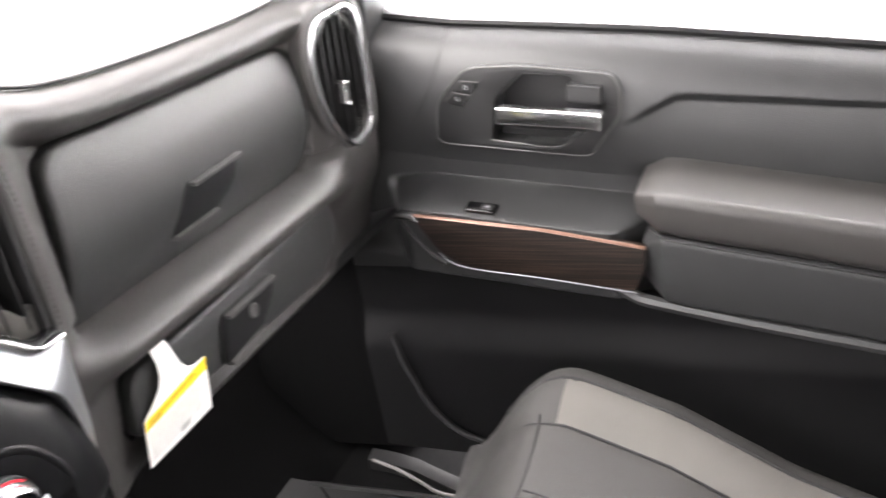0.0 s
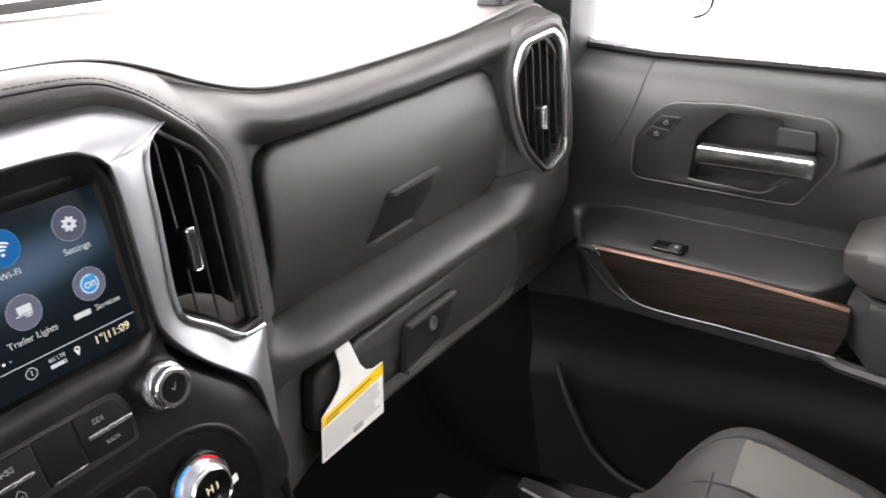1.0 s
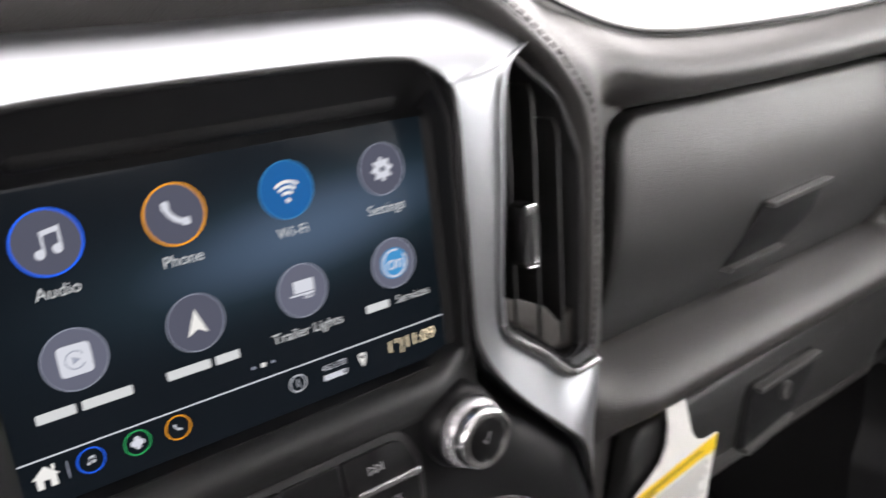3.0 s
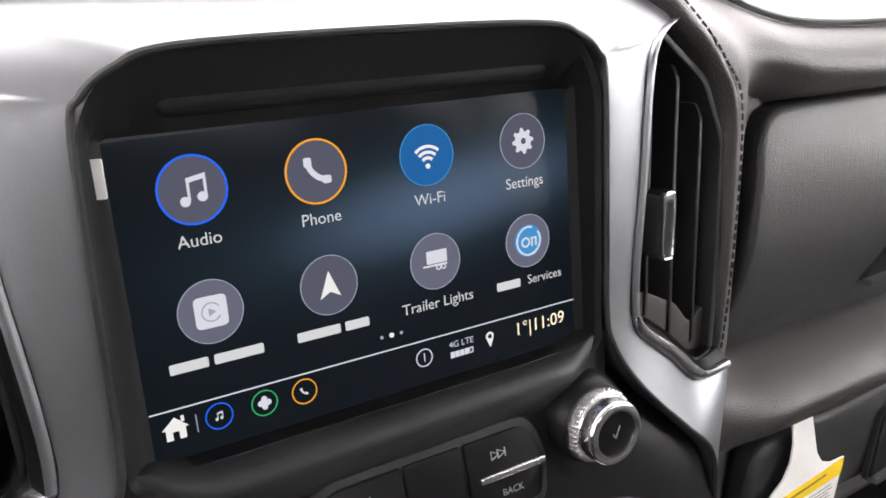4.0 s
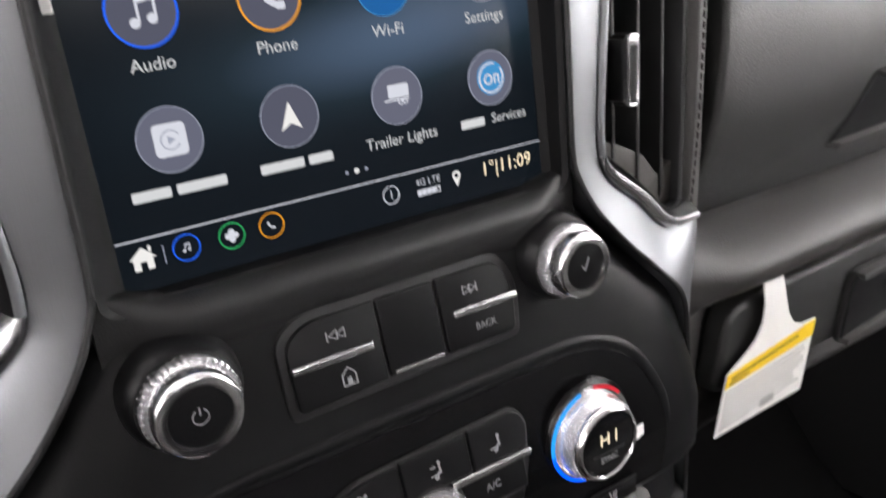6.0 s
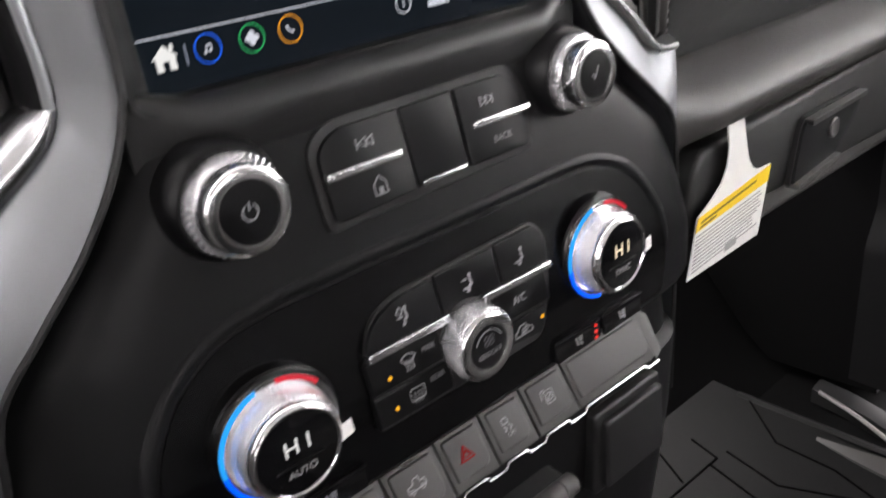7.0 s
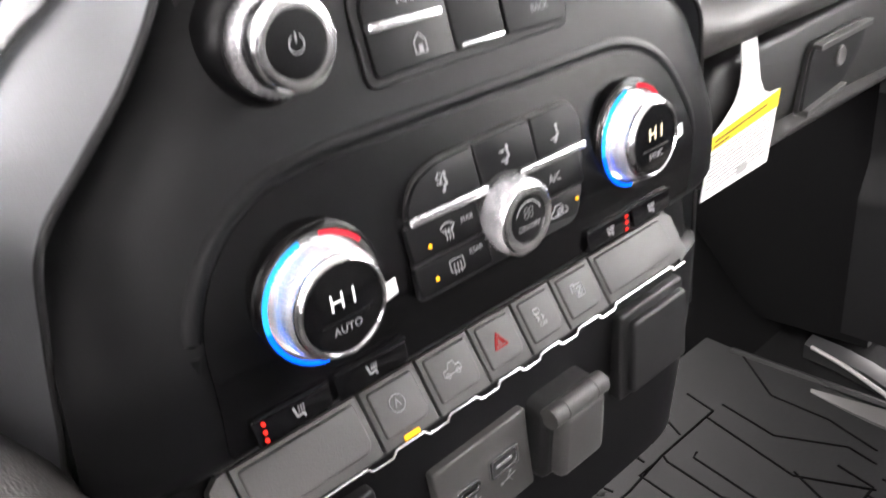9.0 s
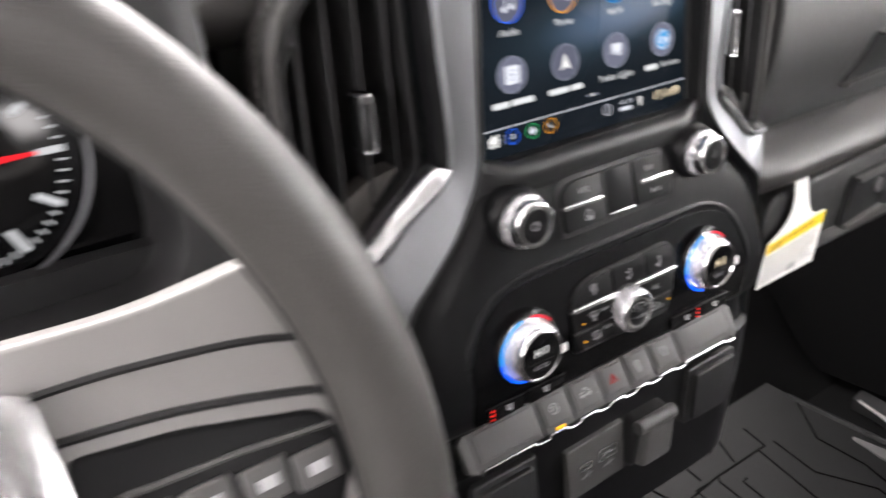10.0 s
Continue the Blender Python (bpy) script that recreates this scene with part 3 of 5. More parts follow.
part("passenger_panel", panel(), LEATHER, dash)
part("crest_seam", tube(smooth_line([(x, .0462, crest_z(x) - .0003) for x in [i * .03 for i in range(-7, 24)]], 3), .0017, 6), DEEP, dash)
under = sheet([[(x, .045 + .22 * t, .447 - .05 * t) for x in (.185, .3, .45, .6, .80)] for t in (0, .25, .5, .75, 1)], (0, 0, .01))
part("knee_panel", under, PLASTIC, dash)
# below the hood on the driver's side the same front goes on, plain
lower = sheet([[(-.186 - .66 * t, keyed([(0, .01), (.12, .03), (1, .03)], t) - .03 * (1 - k), .40 + .25 * k) for t in [i / 20 for i in range(21)]] for k in (0, .2, .4, .6, .8, 1)], (0, .012, 0))
part("driver_knee_panel", lower, PLASTIC, dash)
BOLSTER = smooth_line([(-.138, .495), (-.152, .517), (-.172, .546), (-.200, .570), (-.26, .592), (-.34, .602), (-.50, .604), (-.80, .604)], 6)
bol = sheet([[(p.x, y, p.y - dz) for p in BOLSTER] for y, dz in ((.040, .004), (.010, .000), (-.015, .001), (-.032, .006), (-.043, .016), (-.048, .032), (-.047, .060), (-.040, .110), (-.020, .200))], (0, .012, -.004))
part("knee_bolster", bol, LEATHER, dash, "padded leather knee bolster")
dl = sheet([[(x, .045 - .035 * math.sin(math.pi * k), .73 + (crest_z(min(.3, -x)) - .735) * k) for x in [-.19 - i * .025 for i in range(7)]] for k in [i / 8 for i in range(9)]], (0, .012, 0))
part("driver_panel", dl, LEATHER, dash)

GF = Face((0, .030, 0), (1, 0, 0), (0, 0, 1))
GL = Face((0, .025, 0), (1, 0, 0), (0, 0, 1))
LID_CURVE = [(p.x, p.y) for p in smooth_line([(.55, .072), (.575, .060), (.60, .0465), (.63, .0345), (.655, .0300), (.69, .0300), (.715, .0345), (.735, .0410)], 8)]


def curved(bm):
    """Bends a flat piece to the hollow face of the upper lid."""
    for w in bm.verts:
        w.co.y += lerped(LID_CURVE, w.co.z) - .030
    return bm


ug = part("glovebox_door", curved(prism(GF, even(UPPER_LID, 160), -.016, -.0025, .004, crown=.0030, rings_at=[1 - .06 * k for k in range(1, 17)])), LID, dash, "upper glovebox lid in grained leatherette")
latch = rounded([(.354, .609), (.417, .611), (.4445, .626), (.457, .655), (.380, .6515), (.3745, .645)], [.003, .008, .008, .002, .004, .004])
part("latch_well", curved(prism(GF, inset(latch, -.0012), 0, .0021, .0003)), DEEP, ug)
part("latch", curved(prism(GF, latch, 0, .0026, .0010)), LATCH, ug, "black push latch")
# Both lips are grey: the highlight on the latch's edges put into the colour.
part("latch_edge", curved(prism(GF, rounded([(.381, .6480), (.4555, .6515), (.4565, .6555), (.3800, .6520)], .001), .002, .0090, .0024)), KEYGREY, ug, "upper lip of the latch, grey for its highlight")
part("latch_lip", curved(prism(GF, rounded([(.353, .6065), (.414, .6095), (.4165, .6130), (.354, .6105)], .001), .0, .0090, .0024)), KEYGREY, ug)
lg = part("glovebox_door", prism(GL, even(LOWER_LID, 160), -.018, -.0025, .005, crown=.0025, rings_at=[1 - .06 * k for k in range(1, 17)]), LID, dash, "lower glovebox lid in grained leatherette")
latch2 = rounded([(.352, .4785), (.413, .4845), (.444, .507), (.447, .5245), (.3655, .5225), (.361, .515)], [.003, .008, .008, .002, .004, .004])
part("latch_well", prism(GL, inset(latch2, -.0016), 0, .0036, .0004), DEEP, lg)
part("latch", prism(GL, latch2, 0, .0056, .0016), LATCH, lg, "black push latch with a key lock")
# Lips lighter than the latch again, painted edge highlights.
part("latch_edge", prism(GL, rounded([(.366, .5190), (.4455, .5210), (.4470, .5250), (.3650, .5232)], .001), .003, .0100, .0024), KEYGREY, lg)
part("latch_lip", prism(GL, rounded([(.352, .4760), (.410, .4820), (.4125, .4860), (.353, .4800)], .001), .0, .0100, .0024), KEYGREY, lg)
part("key_lock", lathe(GL, .404, .507, [(.0075, .004), (.0075, .0072), (.0062, .0080), (.005, .0074)], 24), KEYGREY, lg, "round key lock")


# ---- air vents ----
def vent(name, F, outline, depth, n_slats, tab, label):
    """outline in F's own numbers, about its middle"""
    us, vs = [p[0] for p in outline], [p[1] for p in outline]
    v = thing(name, F(sum(us) / len(us), min(vs), 0), label, "air vent", "dashboard air vents")
    outer, inner = inset(outline, -.0005), inset(outline, .003)
    part("housing", frame_ring(F, outer, inner, -depth, 0, .001), PLASTIC, v)
    part("back", prism(F, outline, -depth - .004, -depth + .001, .0005), DEEP, v)
    lo, hi = min(us) + .004, max(us) - .004
    for i in range(n_slats):
        u = lo + (hi - lo) * (i + .5) / n_slats
        cut = [q for q in _cross(inner, u)]
        if len(cut) < 2:
            continue
        a, b = min(cut) + .0005, max(cut) - .0005
        bm = bmesh.new()
        Fs = Face(F(u, 0, 0), F.n, F.v)
        prism(Fs, rounded([(-depth * .8, a), (-.007, a), (-.004, a + .006), (-.004, b - .006), (-.007, b), (-depth * .8, b)], .002, 3), -.0008, .0008, .0004, bm, 1)
        part("slat", bm, PLASTIC, v)
    tu, tv, th = tab
    Ft = Face(F(tu, tv, 0), F.u, F.v)
    kn = part("slider", prism(Ft, rounded([(-.0036, -th / 2), (.0036, -th / 2), (.004, 0), (.0036, th / 2), (-.0036, th / 2), (-.004, 0)], .002), -.006, .004, .0012), PLASTIC, v, "vent slider with chrome ends")
    loop = rounded([(-.0040, -th * .42), (-.0026, -th / 2), (.0026, -th / 2), (.0040, -th * .42), (.0040, th * .42), (.0026, th / 2), (-.0026, th / 2), (-.0040, th * .42)], .001, 3)
    part("slider_loop", frame_ring(Ft, loop, inset(loop, .0012), -.006, .0058, .0006), CHROME, kn, "chrome loop")
    part("slider_cap", prism(Ft, rounded([(-.0036, th * .33), (.0036, th * .33), (.0030, th * .49), (-.0030, th * .49)], .0012), -.003, .0054, .0014), CHROME, kn)
    return v


def _cross(poly, u):
    out = []
    for (a, p), (b, q) in zip(poly, poly[1:] + poly[:1]):
        if (a - u) * (b - u) < 0:
            out.append(p + (q - p) * (u - a) / (b - a))
    return out


for s in (1, -1):
    F = Face((s * .15, .010, .70), (s * 1, s * .04, 0) if s > 0 else (1, -.04, 0), (0, 0, 1))
    ol = [(-.013, .076), (-.033, .064), (-.036, 0), (-.0375, -.044), (.010, -.084), (.034, -.086), (.036, -.04), (.036, .02), (.022, .050)]
    if s < 0:
        ol = [(-a, b) for a, b in reversed(ol)]
    cv = vent("air_vent", F, rounded(ol, .006, 3), .045, 4, (-.006 * s, -.011, .031), "black upright air vent with vertical slats and a chrome slider")
    lip = [(-.027, -.040), (.008, -.079), (.034, -.083), (.034, -.060), (.022, -.066), (.012, -.054), (-.008, -.044)]
    if s < 0:
        lip = [(-a, b) for a, b in reversed(lip)]
    part("lower_lip", prism(F, rounded(lip, .002, 2), -.020, -.005, .003), LIPBROWN, cv, "warm grey lower lip")

RF = Face((.665, .016, .665), (1, -.12, 0), (0, -.06, 1))
rv_o = rounded([(.006, -.083), (.052, -.066), (.055, -.017), (.047, .075), (.028, .091), (-.040, .084), (-.058, .053), (-.056, .008), (-.037, -.043)], [.014, .014, .03, .016, .018, .016, .02, .03, .03], 5)
rv_i = rounded([(p[0] * .855 - .001, p[1] * .915) for p in [(.006, -.083), (.052, -.066), (.055, -.017), (.047, .075), (.028, .091), (-.040, .084), (-.058, .053), (-.056, .008), (-.037, -.043)]], [.012, .012, .03, .014, .016, .014, .018, .03, .03], 5)
rvent = vent("air_vent", RF, rv_i, .040, 6, (-.002, -.010, .028), "black oval air vent with chrome ring and slider")
part("vent_ring", frame_ring(RF, rv_o, rv_i, -.012, .004, .003), SATINCHROME, rvent, "chrome ring")
pod_o = inset(rv_o, -.012)
part("vent_pod", frame_ring(RF, pod_o, inset(rv_o, .001), -.03, .0015, .006), LEATHER, dash)
part("pod_stitching", stitches([RF(u, v, .0022) for u, v in inset(rv_o, -.016)[22:44]], .0030, .0018, .00065), THREAD, dash, "grey thread stitches", smooth=False)

# ---- touchscreen ----
SC = Face((.0018, -.0012, .704), (1, 0, 0), (0, .06, 1))
scr = thing("touchscreen", (0, 0, .65), "black infotainment touchscreen lit with a home page of icons", "screen")
W, H = .0825, .0505
hous = rounded([(-.090, -.052), (.0885, -.052), (.0875, .053), (.074, .0735), (-.074, .0735), (-.0875, .058)], [.008, .008, .012, .018, .02, .016], 6)
hole = rounded([(-W, -H), (W, -H), (W, H), (W * .9, H + .0001), (-W * .9, H + .0001), (-W, H)], [.002, .002, .003, .001, .001, .003], 6)
SH = Face((0, -.015, .704), (1, 0, 0), (0, 0, 1))


def housing():
    """A hooded well: steep sides running back from the trim to the glass."""
    bm = bmesh.new()
    o = [SH(u, v, .0) for u, v in hous]
    o2 = [SH(u, v, -.0015) for u, v in inset(hous, .0022)]
    i2 = [SC(u, v, .0025) for u, v in inset(hole, -.0025)]
    i1 = [SC(u, v, .0004) for u, v in inset(hole, .0007)]
    ob = [SH(u, v, -.03) for u, v in hous]
    rings = [ob, o, o2, i2, i1]
    vs = [[bm.verts.new(p) for p in r] for r in rings]
    k = len(hous)
    for a, b in zip(vs, vs[1:]):
        for i in range(k):
            bm.faces.new((a[i], a[(i + 1) % k], b[(i + 1) % k], b[i]))
    return bm


part("housing", housing(), BEZEL, scr, "satin black hooded surround")
part("brow_step", prism(SH, rounded(rect(-.066, .054, .072, .066), .006), -.016, -.0098, .004), BEZEL, scr)
display = part("display", prism(SC, rounded(rect(-W, -H, W, H), .002), -.006, 0, .0004), screen_mat(), scr, "lit display glass")
HL = .0005


def flat(name, pts, material, parent, h=HL, label=""):
    return part(name, prism(SC, pts, h - .0003, h, .00005, None, 1), material, parent, label, smooth=False)


def multi(name, polys, material, parent, h=HL, label=""):
    bm = bmesh.new()
    for p in polys:
        prism(SC, p, h - .0003, h, .00005, bm, 1)
    return part(name, bm, material, parent, label, smooth=False)


def note(u, v, s):
    return [circle(u - .34 * s, v - .42 * s, .2 * s, 14), circle(u + .34 * s, v - .30 * s, .2 * s, 14), [(u - .22 * s, v - .42 * s), (u - .12 * s, v - .42 * s), (u - .12 * s, v + .42 * s), (u - .22 * s, v + .42 * s)],
            [(u + .44 * s, v - .3 * s), (u + .54 * s, v - .3 * s), (u + .54 * s, v + .55 * s), (u + .44 * s, v + .55 * s)], [(u - .22 * s, v + .28 * s), (u + .54 * s, v + .42 * s), (u + .54 * s, v + .62 * s), (u - .22 * s, v + .48 * s)]]


def handset(u, v, s):
    c = circle(u + .62 * s, v + .55 * s, 1.05 * s, 12, 178, 272)
    d = circle(u + .62 * s, v + .55 * s, .80 * s, 12, 178, 272)
    return [c + list(reversed(d)), rounded(rect(u - .46 * s, v + .22 * s, u - .12 * s, v + .62 * s), .1 * s, 3), rounded(rect(u + .30 * s, v - .54 * s, u + .70 * s, v - .20 * s), .1 * s, 3)]


def gear(u, v, s):
    pts = []
    for i in range(32):
        r = s * (.62 if i % 4 in (0, 1) else .46)
        pts.append((u + r * math.cos(2 * math.pi * i / 32), v + r * math.sin(2 * math.pi * i / 32)))
    return [pts]


def wifi(u, v, s):
    out = [circle(u, v - .42 * s, .13 * s, 12)]
    for r in (.40, .68, .96):
        out.append(circle(u, v - .42 * s, (r + .075) * s, 14, 48, 132) + list(reversed(circle(u, v - .42 * s, (r - .075) * s, 14, 48, 132))))
    return out


cols, rowsv = (-.0588, -.0198, .0207, .0612), (.0325, -.0050)
R0 = .0101
ICONS = [("audio", 0, 0, G_GREY, G_BLUERING), ("phone", 1, 0, G_GREY, G_ORANGE), ("wifi", 2, 0, G_BLUE, G_CYAN), ("settings", 3, 0, G_GREY, G_EDGE),
         ("projection", 0, 1, G_GREYLOW, G_EDGE), ("navigation", 1, 1, G_GREY, G_EDGE), ("trailer", 2, 1, G_GREYLOW, G_EDGE), ("services", 3, 1, G_GREYLOW, G_EDGE)]
for nm, ci, ri, fill, ring in ICONS:
    u, v = cols[ci], rowsv[ri]
    r = R0 * (1.04 if ring in (G_BLUERING, G_ORANGE, G_CYAN) else 1.0)
    ic = flat("icon", circle(u, v, r, 40), fill, display, HL, "round %s icon" % nm)
    w = .00065 if ring in (G_BLUERING, G_ORANGE) else .00025
    part("icon_ring", arc_band(SC, u, v, r - w, r, 0, 359.9, HL, HL + .0002, 48), ring, display, smooth=False)
    h, s = HL + .0004, .0076
    if nm == "audio":
        multi("icon_glyph", note(u, v, s), G_GLYPH, display, h)
    elif nm == "phone":
        multi("icon_glyph", handset(u - .0006, v, s), G_GLYPH, display, h)
    elif nm == "wifi":
        multi("icon_glyph", wifi(u, v - .0008, s * .92), G_WHITE, display, h)
    elif nm == "settings":
        multi("icon_glyph", gear(u, v, s), G_GLYPH, display, h)
        flat("icon_hub", circle(u, v, .0011, 16), G_GREY, display, h + .0002)
    elif nm == "projection":
        flat("icon_glyph", rounded(rect(u - .0050, v - .0050, u + .0050, v + .0050), .0018, 4), G_GLYPH, display, h)
        part("icon_mark", arc_band(SC, u, v, .0027, .0031, 30, 330, h, h + .0003, 24), G_EDGE, display, smooth=False)
        flat("icon_mark", [(u - .0008, v - .0013), (u + .0015, v), (u - .0008, v + .0013)], G_EDGE, display, h + .0003)
    elif nm == "navigation":
        flat("icon_glyph", [(u, v + .0048), (u - .0036, v - .0042), (u, v - .0022), (u + .0036, v - .0042)], G_WHITE, display, h)
    elif nm == "trailer":
        multi("icon_glyph", [rounded(rect(u - .0036, v - .0006, u + .0046, v + .0040), .0004, 2), rect(u - .0052, v - .0016, u + .0046, v - .0010)], G_GLYPH, display, h)
        for k in (.0008, .0028):
            part("icon_wheel", arc_band(SC, u + k, v - .0022, .0006, .0010, 0, 359.9, h, h + .0003, 16), G_GLYPH, display, smooth=False)
    else:
        flat("icon_glyph", circle(u, v, .0062, 32), G_CYAN, display, h)
        part("icon_mark", arc_band(SC, u, v, .0050, .0057, 70, 395, h, h + .0003, 30), G_GLYPH, display, smooth=False)
        part("icon_mark", arc_band(SC, u - .0014, v - .0004, .0013, .0020, 0, 359.9, h, h + .0003, 24), G_GLYPH, display, smooth=False)
        multi("icon_mark", [rect(u + .0012, v - .0022, u + .0018, v + .0012), rect(u + .0030, v - .0022, u + .0036, v + .0006), rect(u + .0012, v + .0006, u + .0036, v + .0012)], G_GLYPH, display, h + .0003)

for text, ci, ri in (("Audio", 0, 0), ("Phone", 1, 0), ("Wi-Fi", 2, 0), ("Settings", 3, 0), ("Trailer Lights", 2, 1)):
    part("caption", words(SC, text, cols[ci], rowsv[ri] - .0152, .0055, HL), G_TEXT, display, smooth=False)
for ci, runs in ((0, (.0118, .0158)), (1, (.0152, .0088)), (3, (.0106,))):
    # trade names stand as plain bars
    total = sum(runs) + .0018 * (len(runs) - 1)
    x0 = cols[ci] - total / 2 - (.0098 if ci == 3 else 0)
    for rn in runs:
        flat("caption_bar", rounded(rect(x0, rowsv[1] - .0170, x0 + rn, rowsv[1] - .0138), .0005, 2), G_TEXT, display)
        x0 += rn + .0018
part("caption", words(SC, "Services", cols[3] + .0070, rowsv[1] - .0152, .0050, HL), G_TEXT, display, smooth=False)
flat("status_rule", rect(-.0815, -.0330, .0822, -.0326), G_GLYPH, display)
for i, k in enumerate((-.0038, 0, .0038)):
    flat("page_dot", circle(k + .001, -.0276, .0009 if i == 1 else .0006, 14), G_WHITE if i == 1 else G_EDGE, display)
multi("home_symbol", [[(-.0785, -.0388), (-.0745, -.0352), (-.0705, -.0388)], rect(-.0775, -.0424, -.0755, -.0386), rect(-.0735, -.0424, -.0715, -.0386), rect(-.0775, -.0398, -.0715, -.0386), rect(-.0725, -.0370, -.0716, -.0352)], G_WHITE, display)
flat("status_divider", rect(-.0682, -.0420, -.0679, -.0362), G_EDGE, display)
for k, ringm in ((-.0610, G_BLUERING), (-.0463, G_GREEN), (-.0326, G_ORANGE)):
    part("status_ring", arc_band(SC, k, -.0388, .0040, .0044, 0, 359.9, HL - .0002, HL, 32), ringm, display, smooth=False)
multi("status_glyph", note(-.0611, -.0388, .0023), G_GLYPH, display)
multi("status_glyph", [circle(-.0463 + a, -.0388 + b, .0010, 10) for a, b in ((.0013, 0), (-.0013, 0), (0, .0013), (0, -.0013))] + [circle(-.0463, -.0388, .0008, 10)], G_GLYPH, display)
multi("status_glyph", handset(-.0330, -.0388, .0022), G_GLYPH, display)
part("status_ring", arc_band(SC, .0130, -.0392, .0030, .0034, 0, 359.9, HL - .0002, HL, 32), G_GLYPH, display, smooth=False)
part("status_text", words(SC, "1", .0130, -.0392, .0046, HL), G_GLYPH, display, smooth=False)
part("status_text", words(SC, "4G LTE", .0288, -.0374, .0034, HL), G_GLYPH, display, smooth=False)
multi("signal_bars", [rect(.0240 + i * .0020, -.0424, .0257 + i * .0020, -.0402) for i in range(4)], G_GLYPH, display)
part("signal_bar", frame_ring(SC, rect(.0320, -.0424, .0337, -.0402), rect(.0323, -.0421, .0334, -.0405), HL - .0003, HL, .00003), G_GLYPH, display, smooth=False)
part("pin_symbol", arc_band(SC, .0414, -.0382, .0009, .0018, 0, 359.9, HL - .0002, HL, 20), G_WHITE, display, smooth=False)
flat("pin_symbol", [(.0400, -.0393), (.0414, -.0424), (.0428, -.0393), (.0414, -.0400)], G_WHITE, display)
part("clock", words(SC, "1\u00b0|11:09", .0648, -.0388, .0072, HL), G_WARM, display, smooth=False)
part("film_tab", prism(Face((-.0835, -.0045, .744), (1, -.35, 0), (.12, 0, 1)), rounded(rect(-.0026, -.0055, .0026, .0055), .0006), -.0004, .0004, .0002), FILM, scr, "white pull tab of the protective film")

# ---- control panels of the stack ----
ST = Face((0, YF, ZF), (1, 0, 0), (0, SF, 1))
LEN = math.sqrt(1 + SF * SF)


def sv(z):
    """Height on the stack's front plane, from a height above the floor."""
    return (z - ZF) * LEN


def zp(pts):
    return [(u, sv(z)) for u, z in pts]


stack = thing("center_console", (0, -.02, .38), "satin black centre stack below the touchscreen", "console")
YK = [(.36, -.022), (.43, -.028), (.478, -.030), (.4785, -.024), (.503, -.020), (.507, -.0300), (.513, -.0355), (.520, -.0362), (.530, -.0372), (.540, -.0375), (.550, -.0362), (.57, -.0316), (.60, -.0247), (.628, -.0183), (.645, -.0144), (.655, -.0120)]
WK = [(.36, .148), (.43, .155), (.515, .1580), (.54, .1553), (.568, .1513), (.5915, .1455), (.608, .1303), (.6235, .1143), (.640, .0995), (.648, .0930), (.655, .0890)]
zs = sorted(set([.655 - i * .005 for i in range(60)] + [.4786, .4784, .503, .504]))
part("fascia", sheet([[(lerped(WK, z) * k, lerped(YK, z) + .012 * abs(k) ** 14, z) for k in [i / 20 for i in range(-20, 21)]] for z in zs], (0, .03, 0)), SATIN, stack)
LEDGE = smooth_line([(.004, .6535), (-.005, .6545), (-.0125, .6545), (-.0170, .6528), (-.0192, .6495), (-.0193, .6455), (-.0178, .6415), (-.0160, .6380), (-.0150, .6345)], 5)


def ledge_point(x, p):
    e = 1 - ease(abs(x), .066, .0925)
    return (x, max(p.x, -.0125) * (1 - e) + (p.x - .0014 * math.cos(x * 14)) * e, p.y + .0045 * (1 - e) * ease(p.y, .640, .652))


part("screen_ledge", sheet([[ledge_point(x, p) for x in [-.0925 + i * .00370 for i in range(51)]] for p in [Vector(q) for q in LEDGE]], (0, .012, -.002)), PLASTIC, stack, "rounded ledge under the display")

# audio keys
part("key_well", prism(ST, zp(rounded([(-.0425, .603), (.0530, .604), (.0560, .623), (.0500, .6375), (-.033, .6375), (-.0425, .631)], [.004, .004, .006, .008, .008, .006])), -.004, .0014, .0008), DEEP, stack)
keyl = rounded([(-.0395, .6055), (-.0055, .6065), (-.0055, .6345), (-.031, .6345), (-.0395, .629)], [.003, .001, .001, .006, .005])
keym = rounded([(-.0045, .6065), (.0190, .6070), (.0190, .6345), (-.0045, .6345)], .0015)
keyr = rounded([(.0200, .6070), (.0505, .6065), (.0525, .6215), (.0475, .6345), (.0200, .6345)], [.001, .003, .005, .006, .001])
for k, hh in ((keyl, .0030), (keym, .0026), (keyr, .0030)):
    part("button", prism(ST, zp(k), -.002, hh, .0012), SATIN, stack, "black audio button")
part("button_divider", prism(ST, zp(rounded(rect(-.0030, .6074, .0175, .6086), .0004)), 0, .0036, .0006), CHROME, stack)
for x0, x1 in ((-.0395, -.0095), (.0235, .0522)):
    part("chrome_bar", prism(ST, zp(rounded(rect(x0, .6192, x1, .6218), .0008)), .001, .0056, .0011), CHROME, stack, "chrome bar across the button")


def legend(name, polys, F, h, material, parent):
    bm = bmesh.new()
    for p in polys:
        prism(F, p, h - .0003, h + .0001, .00004, bm, 1)
    return part(name, bm, material, parent, smooth=False)


def tri(u, v, s, d=1):
    return [(u - d * s * .5, v - s * .5), (u + d * s * .5, v), (u - d * s * .5, v + s * .5)]


def outline(pts, w):
    """Thin closed line as small quads."""
    out = []
    for a, b in zip(pts, pts[1:] + pts[:1]):
        a, b = Vector(a), Vector(b)
        d = (b - a)
        if d.length < 1e-7:
            continue
        n = Vector((-d.y, d.x)).normalized() * w / 2
        e = d.normalized() * w * .3
        out.append([tuple(a - n - e), tuple(b - n + e), tuple(b + n + e), tuple(a + n - e)])
    return out


